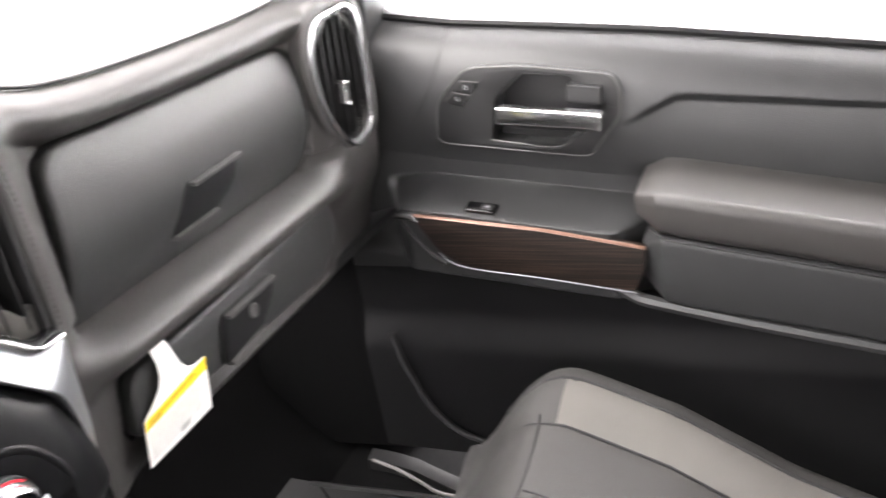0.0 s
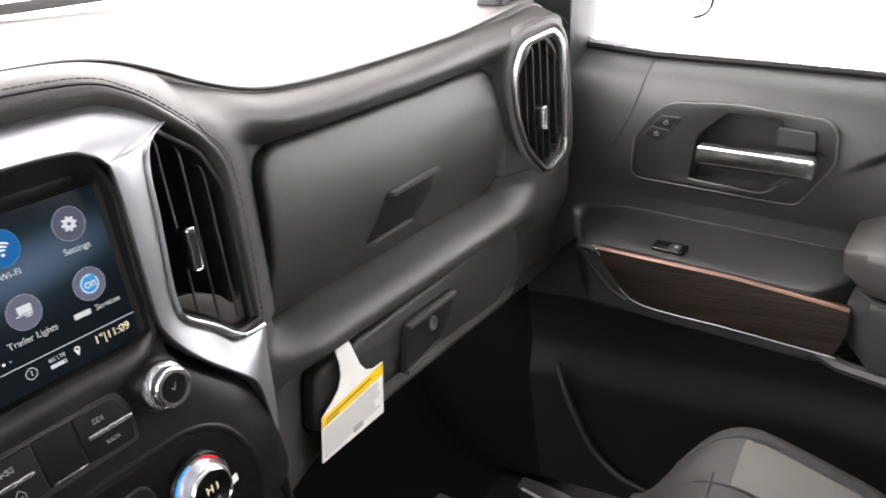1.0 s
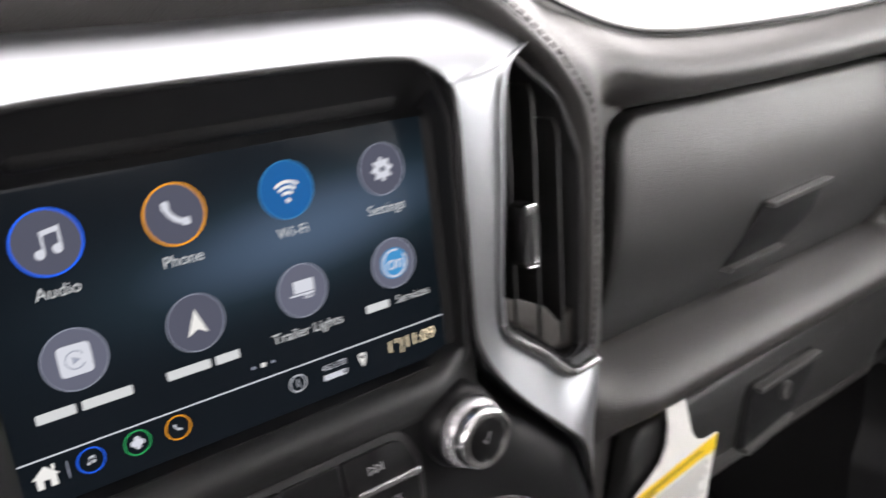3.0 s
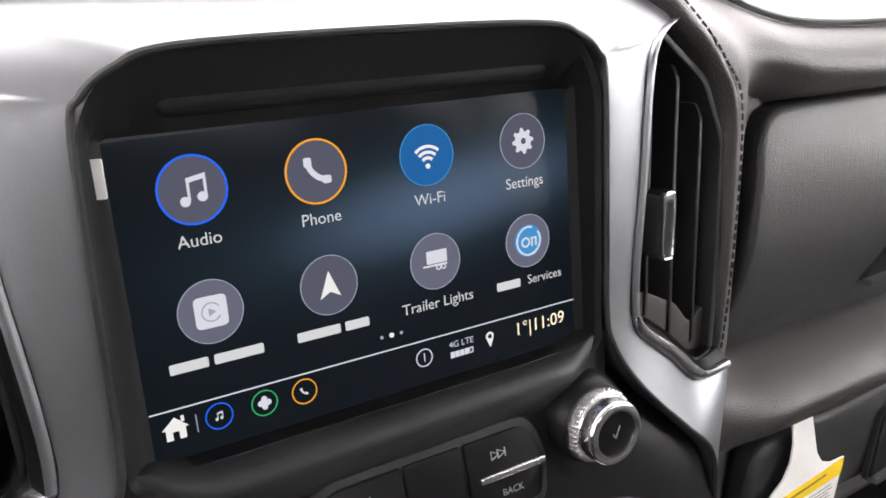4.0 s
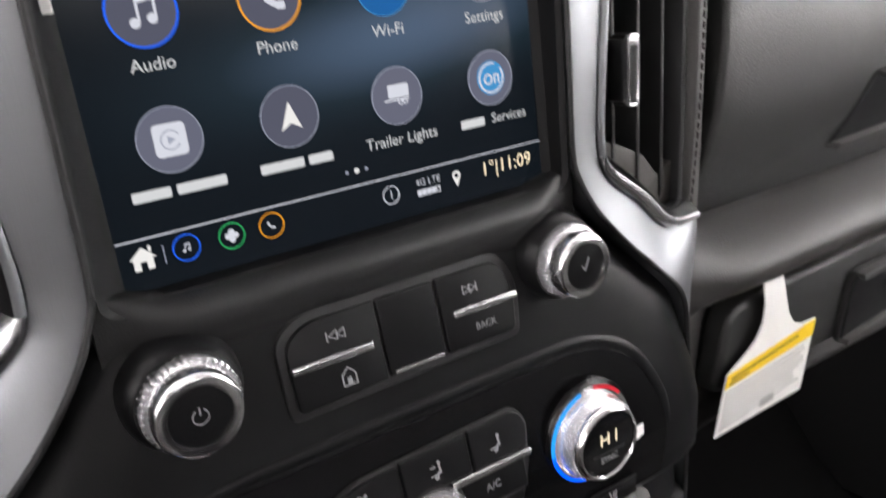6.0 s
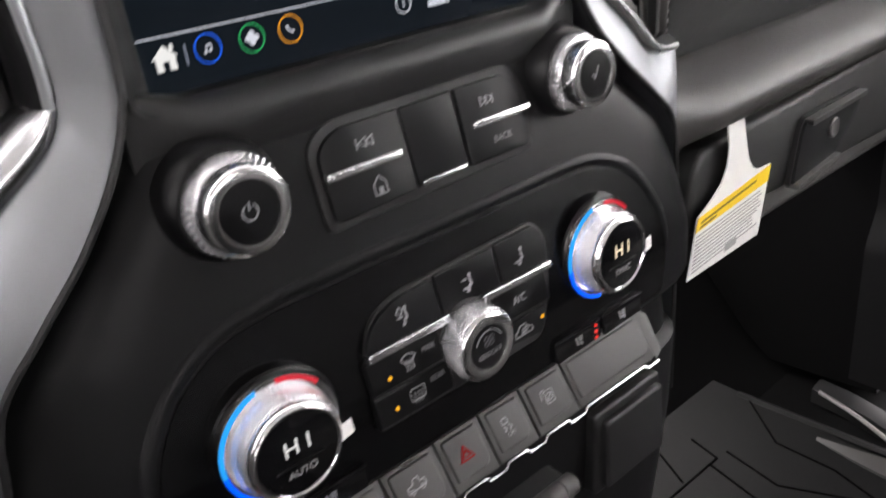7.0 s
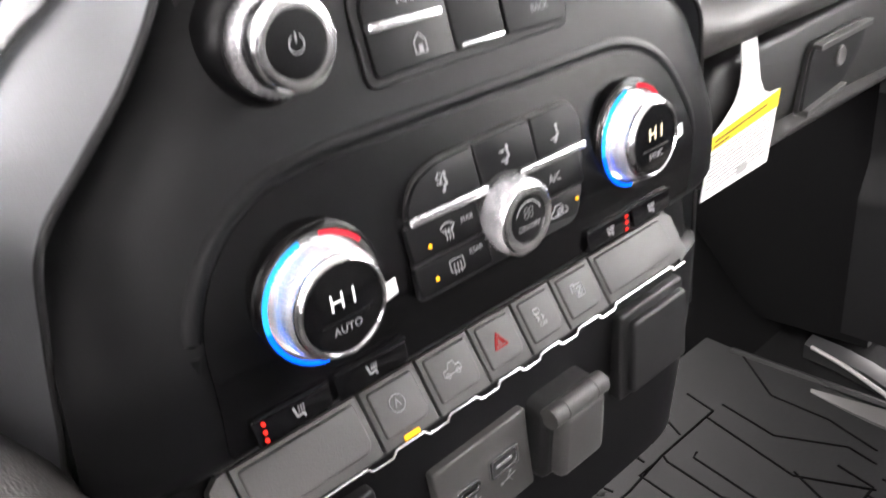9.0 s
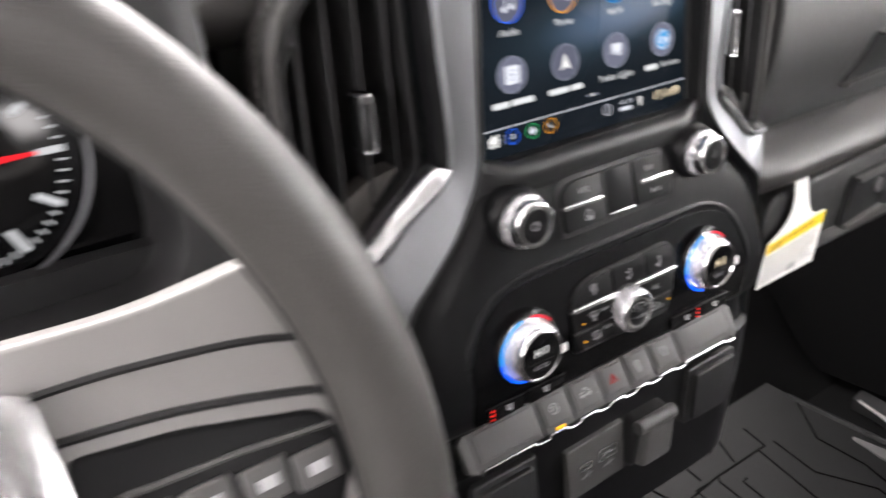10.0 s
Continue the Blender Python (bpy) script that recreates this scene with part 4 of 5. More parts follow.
def line(pts, w):
    return outline(pts, w)[:len(pts) - 1]


hk = .0032
legend("symbol", [q for k in (0, .0028) for q in outline(tri(-.0225 + k, sv(.6275), .0032, -1), .0003)] + [rect(-.0249, sv(.6259), -.0245, sv(.6291))], ST, hk, LEGEND, stack)
legend("symbol", [q for k in (0, .0028) for q in outline(tri(.0320 + k, sv(.6275), .0032, 1), .0003)] + [rect(.0362, sv(.6259), .0366, sv(.6291))], ST, hk, LEGEND, stack)
legend("symbol", outline([(-.0225, sv(.6098)), (-.0175, sv(.6098)), (-.0175, sv(.6134)), (-.0200, sv(.6158)), (-.0225, sv(.6134))], .0004) + [rect(-.0208, sv(.6098), -.0192, sv(.6122))], ST, hk, LEGEND, stack)
part("symbol", words(ST, "BACK", .0375, sv(.6130), .0036, hk), LEGEND, stack, smooth=False)


# rotary controls
def level(z):
    """A plane across the axis of a rotary control at height z."""
    return Face((0, ystack(z), z), (1, 0, 0), (0, .02, 1))


def knob(name, at_u, at_z, r, hgt, face_r, label, n=84, split=0.48, lift=0.0):
    """A turned knob: a knurled skirt up to split of its height, then a smooth tapered bezel round a black cap."""
    F = level(at_z)
    k = part(name, lathe(F, at_u, 0, [(r * (1.16 + 40 * lift), -.003), (r * (1.16 + 26 * lift), lift * .45), (r * (1.16 + 8 * lift), lift * .95 + .0012), (r * 1.12, lift + .0020), (r * 1.04, lift + .0016)], 56), SATIN if lift else DEEP, stack, label)
    hs = lift + (hgt - lift) * split
    part("grip", lathe(F, at_u, 0, [(r * 1.08, lift + .0010), (r * 1.08, hs - .0008), (r * 1.0, hs), (r * .9, hs)], 2 * n, {0, 1}), BRUSHED, k, "finely knurled metal grip")
    taper = max(.88, 1 - .12 * (1 - split))
    part("bezel", lathe(F, at_u, 0, [(r * .95, hs - .001), (r * .95, hs + (hgt - hs) * .25), (r * taper, hgt * .93), (r * taper * .97, hgt * .98), (r * taper * .92, hgt), (face_r * 1.02, hgt), (face_r, hgt - .0008)], 48), CHROME, k, "polished bezel")
    part("cap", lathe(F, at_u, 0, [(face_r, hgt - .003), (face_r, hgt - .0006), (face_r * .9, hgt - .0004)], 40), SATIN, k, "black cap")
    return k


kp = knob("volume_knob", -.0730, .6255, .0143, .0195, .0094, "knurled chrome volume knob with black cap", lift=.0055)
kt = knob("tuning_knob", .0765, .6285, .0136, .0190, .0090, "knurled chrome tuning knob with black cap", lift=.0055)
legend("power_symbol", [circle(-.0730, 0, .0026, 20, 120, 420) + list(reversed(circle(-.0730, 0, .0022, 20, 120, 420))), rect(-.07325, .0006, -.07275, .0030)], level(.6255), .0193, LEGEND, kp)
legend("tick_symbol", line([(.0748, .0005), (.0762, -.0015), (.0782, .0030)], .0003), level(.6285), .0188, LEGEND, kt)

# climate panel
clim = thing("climate_panel", (0, -.036, .51), "gloss black climate control panel with two lit temperature dials", "control panel")
cp = rounded([(-.1195, .513), (.1195, .515), (.1215, .549), (.1065, .5785), (.083, .5885), (-.064, .5885), (-.088, .586), (-.105, .576), (-.1185, .557)], [.004, .004, .02, .02, .02, .02, .02, .02, .02], 6)


def on_stack(x, z, h):
    return (x, lerped(YK, z) - h, z)


def panel_face():
    rows = []
    for i in range(44):
        z = .5140 + (.5880 - .5140) * i / 43
        cut = sorted(_cross([(b, a) for a, b in cp], z))
        rows.append([on_stack(cut[0] + (cut[-1] - cut[0]) * j / 40, z, .0007) for j in range(41)])
    return sheet(rows, (0, .004, 0))


part("panel", panel_face(), PANELBLACK, clim, "smooth black face")
ridge = [p for p in inset(cp, -.0026) if p[1] > .535]
part("panel_rim", tube([on_stack(x, z, -.0034) for x, z in ridge], lambda t: .0030 + .0012 * min(1.0, 5 * math.sin(math.pi * t)), 16), SATIN, clim, "soft raised edge round the panel")
hp = rounded([(-.0465, .5345), (.0350, .5345), (.0445, .5545), (.0470, .5725), (.0420, .5790), (-.0270, .5770), (-.0390, .5725), (-.0440, .5620)], [.003, .006, .004, .004, .005, .006, .006, .004])
part("key_well", prism(ST, zp(hp), 0, .0022, .0006), DEEP, clim)
ck = [rounded([(-.0435, .5622), (-.0108, .5622), (-.0108, .5762), (-.0270, .5758), (-.0375, .5718), (-.0425, .5655)], [.001, .001, .001, .004, .004, .004]), rounded(rect(-.0100, .5622, .0185, .5770), .001),
      rounded([(.0193, .5622), (.0438, .5622), (.0458, .5718), (.0415, .5778), (.0193, .5775)], [.001, .001, .004, .004, .001])]
for c in ck:
    part("button", prism(ST, zp(c), .001, .0040, .0010), SATIN, clim, "black air flow button")
for c in (rounded(rect(-.0455, .5472, -.0135, .5595), .001), rounded(rect(-.0460, .5355, -.0125, .5464), .001), rounded(rect(.0130, .5472, .0420, .5595), .001), rounded([(.0130, .5385), (.0340, .5365), (.0400, .5464), (.0130, .5464)], .001)):
    part("button", prism(ST, zp(c), .001, .0030, .0007), SATIN, clim, "black climate button")
for x0, x1 in ((-.0440, -.0085), (.0085, .0445)):
    part("chrome_bar", prism(ST, zp(rounded(rect(x0, .5594, x1, .5622), .0008)), .001, .0054, .0011), CHROME, clim, "chrome bar between the button rows")


def airflow(u, z, s, low):
    """A leaning seat with arrows of air."""
    v = sv(z)
    out = line([(u + .15 * s, v + .75 * s), (u + .35 * s, v - .35 * s), (u - .25 * s, v - .55 * s), (u - .35 * s, v - 1.25 * s), (u - .75 * s, v - 1.30 * s)], .34 * s) + [circle(u + .22 * s, v + 1.25 * s, .32 * s, 10)]
    if low == 0:
        out += outline([(u - 1.5 * s, v + .9 * s), (u - .9 * s, v + 1.6 * s), (u - .25 * s, v + 1.1 * s), (u - .75 * s, v + .35 * s)], .18 * s)
    for k in ((.75, -.75) if low == 2 else ((-.75,) if low == 1 else (.0,))):
        out += line([(u - 1.5 * s, v + k * s), (u - .8 * s, v + k * s)], .20 * s) + [tri(u - .65 * s, v + k * s, .55 * s, 1)]
    return out


for u, low in ((-.0255, 0), (.0045, 2), (.0310, 1)):
    legend("symbol", airflow(u, .5690, .0022, low), ST, .0042, LEGEND, clim)
fan_top = [(-.0286 + .0046 * math.sin(radians(a)), .5508 + .0052 * math.cos(radians(a))) for a in range(-42, 43, 14)]
legend("symbol", outline(zp(fan_top + [(-.0270, .5530), (-.0302, .5530)]), .00035) + [q for k in (-.0300, -.0286, -.0272) for q in line(zp([(k, .5502), (k + .0004, .5514), (k, .5526), (k + .0004, .5540)]), .0003)], ST, .0032, LEGEND, clim)
part("symbol", words(ST, "MAX", -.0195, sv(.5545), .0027, .0032), LEGEND, clim, smooth=False)
legend("symbol", outline(zp(rounded([(-.0316, .5392), (-.0254, .5392), (-.0254, .5434), (-.0316, .5434)], .0008, 2)), .0003) + [q for k in (-.0300, -.0285, -.0270) for q in line(zp([(k, .5382), (k + .0002, .5420)]), .0003)], ST, .0031, LEGEND, clim)
part("symbol", words(ST, "REAR", -.0190, sv(.5432), .0027, .0032), LEGEND, clim, smooth=False)
part("symbol", words(ST, "A/C", .0262, sv(.5535), .0042, .0032), LEGEND, clim, smooth=False)
legend("symbol", outline(zp([(.0198, .5396), (.0200, .5412), (.0216, .5418), (.0228, .5434), (.0258, .5436), (.0272, .5420), (.0290, .5416), (.0292, .5398)]), .00032) + line(zp([(.0238, .5418), (.0262, .5420), (.0266, .5408), (.0236, .5406)]), .00035) + [tri(.0236, sv(.5406), .0012, -1)], ST, .0032, LEGEND, clim)
for u, z in ((-.0375, .5510), (-.0380, .5400), (.0355, .5425)):
    part("indicator", lathe(ST, u, sv(z), [(.0007, .0025), (.0007, .0033), (.0004, .0035)], 10), G_AMBER, clim, "amber indicator light")
fk = knob("fan_knob", -.0004, .5498, .0130, .0128, .0086, "knurled chrome fan knob with black cap", 84, .90)
fk.parent = clim
fk.matrix_parent_inverse = Matrix.Translation(-BASE[clim])
part("fan_legend", words(level(.5500), "ON/OFF", 0, -.0032, .0031, .0126), LEGEND, fk, smooth=False)
legend("fan_symbol", outline(circle(-.0012, .0031, .0010, 10), .0003) + outline(circle(.0012, .0031, .0010, 10), .0003) + outline(circle(-.0012, .0011, .0010, 10), .0003) + outline(circle(.0012, .0011, .0010, 10), .0003), level(.5500), .0126, DIMLEGEND, fk)
legend("fan_arc", [circle(0, 0, .0066, 24, 20, 160) + list(reversed(circle(0, 0, .0062, 24, 20, 160)))], level(.5500), .0126, LEGEND, fk)


def temp_dial(u, z, foot):
    v, F = 0.0, level(z)
    d = part("temperature_dial", lathe(F, u, v, [(.0232, -.004), (.0232, .0006), (.0224, .0012), (.0210, .0008)], 56), PANELBLACK, clim, "knurled chrome temperature dial with a lit blue and red ring")
    for a0, a1, m in ((188, 262, G_DIALBLUE), (104, 188, G_DIALCYAN), (40, 84, G_DIALRED)):
        part("lit_ring", arc_band(F, u, v, .0196, .0211, a0, a1, -.001, .0040, 40), m, d, "lit ring", smooth=False)
    part("lit_ring_base", lathe(F, u, v, [(.0213, -.002), (.0213, .0026), (.0210, .0035), (.0192, .0038), (.0180, .0034)], 64), CHROME, d, "bright base ring")
    part("grip", lathe(F, u, v, [(.0184, .0012), (.0184, .0036), (.0173, .0104), (.0160, .0112)], 272, {1, 2}), BRUSHED, d, "finely knurled metal grip")
    part("bezel", lathe(F, u, v, [(.0158, .0098), (.0163, .0110), (.0163, .0122), (.0158, .0134), (.0150, .0141), (.0144, .0141), (.0140, .0133)], 64), CHROME, d)
    part("face", lathe(F, u, v, [(.0140, .008), (.0140, .0134), (.0130, .0136)], 48), GLOSS, d, "gloss black dial face")
    part("readout", words(F, "H I", u - .0002, v + .0028, .0078, .0139), G_WARM if u > 0 else G_WHITE, d, "lit temperature readout", smooth=False)
    legend("rule", [rect(u - .0085, v - .0036, u + .0085, v - .0030)], F, .0138, SATIN, d)
    part("dial_legend", words(F, foot, u, v - .0064, .0037, .0138), LEGEND, d, smooth=False)
    part("film_tab", prism(F, [(u + .0150, v - .0050), (u + .0200, v - .0040), (u + .0196, v + .0012), (u + .0150, v + .0005)], .0128, .0133, .0001), FILM, d, "white film tab", smooth=False)


temp_dial(-.0800, .5520, "AUTO")
temp_dial(.0760, .5555, "SYNC")

# heated seat buttons
SB = Face((0, -.0372, .5192), (1, 0, 0), (0, .06, 1))


def seat_symbol(u, v, k):
    """A seat in outline with two or three rising waves."""
    out = line([(u - .0015, v + .0022), (u - .0006, v - .0010), (u + .0018, v - .0008), (u + .0021, v - .0020)], .0007)
    for j in range(3):
        a = u + .0001 + j * .0009
        out += line([(a, v + .0002), (a + .0004, v + .0009), (a, v + .0015), (a + .0004, v + .0022)], .0003) if k else []
    return out


for keys, led in ((((-.1120, -.0842, -.0966), (-.0826, -.0530, -.0684)), -.1085), (((.0435, .0722, .0578), (.0735, .1010, .0865)), .0690)):
    sb = None
    for u0, u1, su in keys:
        key = part("seat_heater_button", prism(SB, rounded([(u0 + .001, -.0050), (u1, -.0040), (u1, .0052), (u0, .0050)], .0010), -.004, .0020, .0008), GLOSS, clim, "gloss black seat heater button")
        part("button_edge", prism(SB, rect(u0 + .001, .0046, u1, .0051), .0012, .0025, .0002), SATIN, key)
        legend("symbol", seat_symbol(su, .0002, True), SB, .0023, LEGEND, key)
        if u0 <= led <= u1 + .001:
            sb = key
    for k in (-.0028, .0001, .0030):
        part("led", lathe(SB, led, k, [(.0007, .0014), (.0007, .0026), (.0005, .0028)], 10), G_RED, sb, "red level light")

# switch row
row = thing("switch_row", (0, -.03, .48), "row of seven grey console switches over a notched chrome strip", "switch")
KF = Face((0, -.0303, .4920), (1, 0, 0), (0, .0125, .020))
B = [-.1185, -.0680, -.0420, -.0155, .0085, .0320, .0580, .1125]
part("backing", prism(KF, rect(-.1215, -.0125, .1200, .0135), -.006, .0, .0005), DEEP, row)
for i, (u0, u1) in enumerate(zip(B, B[1:])):
    o = rounded(rect(u0 + .0006, -.0112, u1 - .0006, .0118), .0008)
    sw = part("switch", prism(KF, o, -.003, .0030, .0010), KEYGREY, row, "grey soft-touch switch")
    part("switch_pad", prism(KF, rounded([(u0 + .0026, -.0078), (u1 - .0052, -.0078), (u1 - .0030, -.0050), (u1 - .0030, .0100), (u0 + .0026, .0100)], .0016), .002, .0040, .0010), KEYGREY, sw)
    c = (u0 + u1) / 2 - .001
    if i == 1:
        legend("symbol", outline(circle(c, .002, .0032, 20), .0004) + line([(c - .0012, .0008), (c, .0036), (c + .0012, .0008)], .0004), KF, .0042, LEGEND, sw)
        part("lamp", prism(KF, rounded(rect(c - .0030, -.0112, c + .0040, -.0094), .0005), .001, .0036, .0005), G_AMBER, sw, "lit amber strip")
    elif i == 2:
        legend("symbol", outline([(c - .0042, .0002), (c - .0040, .0024), (c - .0016, .0026), (c - .0006, .0046), (c + .0018, .0048), (c + .0022, .0028), (c + .0042, .0030), (c + .0044, .0006)], .0004) + outline(circle(c - .0024, .0002, .0010, 10), .0003) + outline(circle(c + .0026, .0004, .0010, 10), .0003), KF, .0042, LEGEND, sw)
    elif i == 3:
        legend("symbol", outline([(c - .0034, -.0010), (c + .0034, -.0010), (c, .0046)], .0006) + outline([(c - .0017, .0001), (c + .0017, .0001), (c, .0028)], .0004), KF, .0042, G_HAZARD, sw)
    elif i == 4:
        legend("symbol", outline(rounded(rect(c - .0026, .0026, c + .0006, .0048), .0004, 2), .0005) + line([(c - .0024, .0016), (c - .0012, .0006), (c - .0024, -.0004)], .0006) + line([(c + .0004, .0016), (c + .0016, .0006), (c + .0004, -.0004)], .0006), KF, .0042, LEGEND, sw)
        part("symbol", words(KF, "OFF", c + .0002, -.0022, .0026, .0042), LEGEND, sw, smooth=False)
    elif i == 5:
        legend("symbol", outline(rounded(rect(c - .0018, -.0008, c + .0032, .0046), .0006, 2), .0004) + outline(circle(c + .0007, .0018, .0016, 12), .0004) + line([(c - .0038, .0020), (c - .0032, .0052), (c - .0010, .0054)], .0005) + line([(c - .0008, .0004), (c + .0022, .0032)], .0005), KF, .0042, LEGEND, sw)
pts = []
for u0, u1 in zip(B, B[1:]):
    pts += [(u0 + .0005, -.0142), (u0 + .0025, -.0142), (u0 + .0045, -.0124), (u1 - .0085, -.0124), (u1 - .0065, -.0142)]
part("chrome_strip", tube([KF(a, b, .0014) for a, b in pts + [(B[-1] + .002, -.0140)]], .00075, 6), SATINCHROME, row, "notched chrome strip")
for s, u in ((-1, B[0]), (1, B[-1])):
    part("end_cap", prism(KF, rounded([(u, -.0135), (u + s * .0065, -.0100), (u + s * .0075, .0085), (u + s * .003, .0118), (u, .0118)], .001), -.004, .0022, .0008), KEYGREY, row)

# lower console: sockets and covers
LF = Face((0, -.0295, .44), (1, 0, 0), (0, .0, 1))
usb = thing("usb_panel", (-.018, -.03, .41), "grey panel with two chrome-rimmed charging ports", "socket")
part("plate", prism(LF, rounded([(-.0415, -.028), (.0095, -.026), (.0070, .0165), (-.0460, .0150)], .002), -.004, .0035, .0015), KEYGREY, usb)
for (u, v, w, h, rr) in ((-.0085, -.0020, .0080, .0046, .0012), (-.0290, -.0035, .0058, .0026, .0026)):
    ol = rounded(rect(u - w, v - h, u + w, v + h), rr, 4)
    part("port_rim", frame_ring(LF, inset(ol, -.0006), inset(ol, .0011), .002, .0050, .0006), SATINCHROME, usb, "chrome port rim")
    pt = part("port", prism(LF, inset(ol, .0012), .001, .0036, .0001), DEEP, usb)
    part("contact", prism(LF, rect(u - w * .6, v - h * .25, u + w * .6, v + h * .15), .003, .0044, .0002), BRUSHED if w > .006 else DEEP, pt)
for u in (-.0060, -.0265):
    legend("port_symbol", line([(u - .004, -.0135), (u + .004, -.0115)], .0005) + line([(u - .001, -.0128), (u + .001, -.0098)], .0004) + line([(u, -.0125), (u + .002, -.0150)], .0004) + [circle(u - .004, -.0135, .0008, 8), rect(u + .0006, -.0102, u + .0018, -.0090)], LF, .0036, LEGEND, usb)
cap = thing("power_outlet_cover", (.036, -.04, .41), "hinged black cover over the power outlet", "socket")
OF = Face((.0290, -.0300, .4390), (1, 0, 0), (0, -.10, 1))
part("body", prism(OF, rounded([(-.0190, -.0240), (.0190, -.0240), (.0180, .0170), (-.0180, .0170)], .006), -.006, .0090, .005), PLASTIC, cap)
lid = part("lid", prism(OF, rounded([(-.0130, -.0235), (.0185, -.0235), (.0170, .0125), (-.0120, .0125)], .006), .005, .0150, .0055), KEYGREY, cap, "grey flip lid")
bm = bmesh.new()
for a, b in ((-.0175, -.0095), (-.0090, .0095), (.0100, .0175)):
    tube([OF(a, .0140, .0105), OF((a + b) / 2, .0140, .0105), OF(b, .0140, .0105)], .0050, 16, bm)
part("hinge", bm, KEYGREY, cap)
for s in (1, -1):
    cov = thing("console_cover", (s * .097, -.03, .42), "black rubber-edged side cover of the lower console", "cover", "lower console covers")
    o = [(s * .0700, -.0180), (s * .1240, -.0180), (s * .1220, .0290), (s * .0720, .0290)]
    part("frame", prism(LF, rounded(o if s > 0 else list(reversed(o)), .003), -.004, .0050, .002), PLASTIC, cov)
    o = [(s * .0760, -.0150), (s * .1210, -.0150), (s * .1200, .0240), (s * .0770, .0240)]
    part("lid", prism(LF, rounded(o if s > 0 else list(reversed(o)), .003), .003, .0085, .0025), PLASTIC, cov)

# ---- hanging tag ----
tag = thing("hang_tag", (.27, .02, .455), "white and yellow printed card tag hung on the glovebox", "tag")
TF = Face((.2780, .0225, .5015), (1, .04, 0), (0, -.02, 1))
card = [(-.0505, -.046), (.0385, -.048), (.0400, -.044), (.0490, .0010), (.0345, .0020), (.0250, .0060), (.0180, .0150), (.0130, .0300), (.0085, .0440), (-.0080, .0480), (-.0110, .0450), (-.0080, .0300), (-.0090, .0180), (-.0150, .0080), (-.0260, .0010), (-.0415, -.0060)]
part("card", prism(TF, card, .0, .0010, .0002), PAPER, tag)
part("yellow_band", prism(TF, [(-.0435, -.0150), (.0465, -.0105), (.0490, .0008), (-.0413, -.0062)], .0008, .0014, .0001), YELLOW, tag, "printed yellow band", smooth=False)
bm, bd = bmesh.new(), bmesh.new()
prism(TF, [(-.0375, -.0090), (.0300, -.0040), (.0297, -.0056), (-.0378, -.0106)], .0014, .0016, .00005, bd, 1)
prism(TF, [(-.0390, -.0122), (-.0200, -.0108), (-.0203, -.0122), (-.0393, -.0137)], .0014, .0016, .00005, bd, 1)
rnd = random.Random(4)
for i in range(10):
    v = -.0180 - i * .0026
    e = .0405 - i * .0003 - rnd.random() * .012
    prism(TF, [(-.0420 - i * .0005, v), (e, v + .0038), (e, v + .0029), (-.0421 - i * .0005, v - .0009)], .0010, .0013, .00005, bm, 1)
prism(TF, [(-.006, -.0430), (.008, -.0425), (.008, -.0375), (-.006, -.0380)], .0010, .0013, .00005, bm, 1)
part("print", bm, PRINT, tag, "unreadable grey print", smooth=False)
part("band_print", bd, PRINTDARK, tag, "unreadable print on the band", smooth=False)

# ---- passenger door ----
door = thing("passenger_door", (.80, -.30, .05), "charcoal passenger door with chrome handle and wood strip", "car door")
SILL = [(-1.02, .545), (-.565, .620), (-.321, .660), (-.191, .677), (-.054, .694), (.047, .713), (.12, .722)]
CUP = [(.1233, .572), (.131, .607), (.167, .6355), (.229, .6285), (.231, .598), (.2655, .592), (.261, .571), (.2065, .540), (.119, .552)]


def inside(poly, x, y):
    c = False
    for (a, b), (d, e) in zip(poly, poly[1:] + poly[:1]):
        if (b > y) != (e > y) and x < (d - a) * (y - b) / (e - b) + a:
            c = not c
    return c


def shelf_z(y):
    return .5045 + .135 * (y + .05) if y < -.03 else .507


DOOR_ROLL = [(p.x, p.y) for p in smooth_line([(0, .838), (.006, .826), (.018, .808), (.035, .794), (.060, .783), (.10, .777), (.14, .779), (.17, .786)], 8)]


def door_x(y, z):
    s = lerped(SILL, y) - z
    x = lerped(DOOR_ROLL, s)
    back = ease(y, -.345, -.275)
    crease = lerped([(-1.0, .51), (-.564, .567), (-.349, .592), (-.274, .558), (-.2, .54)], y)
    x += .010 * (1 - ease(z, crease - .006, crease + .006)) * (1 - back)
    fr = 1 - ease(y, -.02, .05)
    out = .690 + .095 * (1 - fr)
    sz = shelf_z(y)
    if z < sz:
        bot = .412 + .13 * (y + .09) - .012
        t = ease(sz - z, 0, .016)
        e = x + (out - x) * t
        u = 1 - ease(z, bot - .03, bot)
        e = e + (.765 - e) * u
        low = x if z > .37 else x + (.765 - x) * ease(.37 - z, 0, .02)
        x = e * back + low * (1 - back)
    if z < .30:
        x += (.745 - x) * ease(.30 - z, 0, .06)
    if inside(CUP, -y, z):
        x += .034
    return x


ys = [-1.0 + i * .04 for i in range(17)] + [-.345 + i * .003 for i in range(156)]
part("skin", sheet([[(door_x(y, z), y, z) for y in ys for z in (.372 + .13 * min(0, y + .09) * .6 + t * (lerped(SILL, y) - .372 - .13 * min(0, y + .09) * .6),)] for t in [i / 220 for i in range(221)]], (.03, 0, 0)), DOORSKIN, door)
part("lower_skin", sheet([[(door_x(y, z), y, z) for y in ys for z in (.06 + t * (.312 + .13 * min(0, y + .09) * .6),)] for t in [i / 40 for i in range(41)]], (.03, 0, 0)), LOWDOOR, door, "hard black lower door panel")
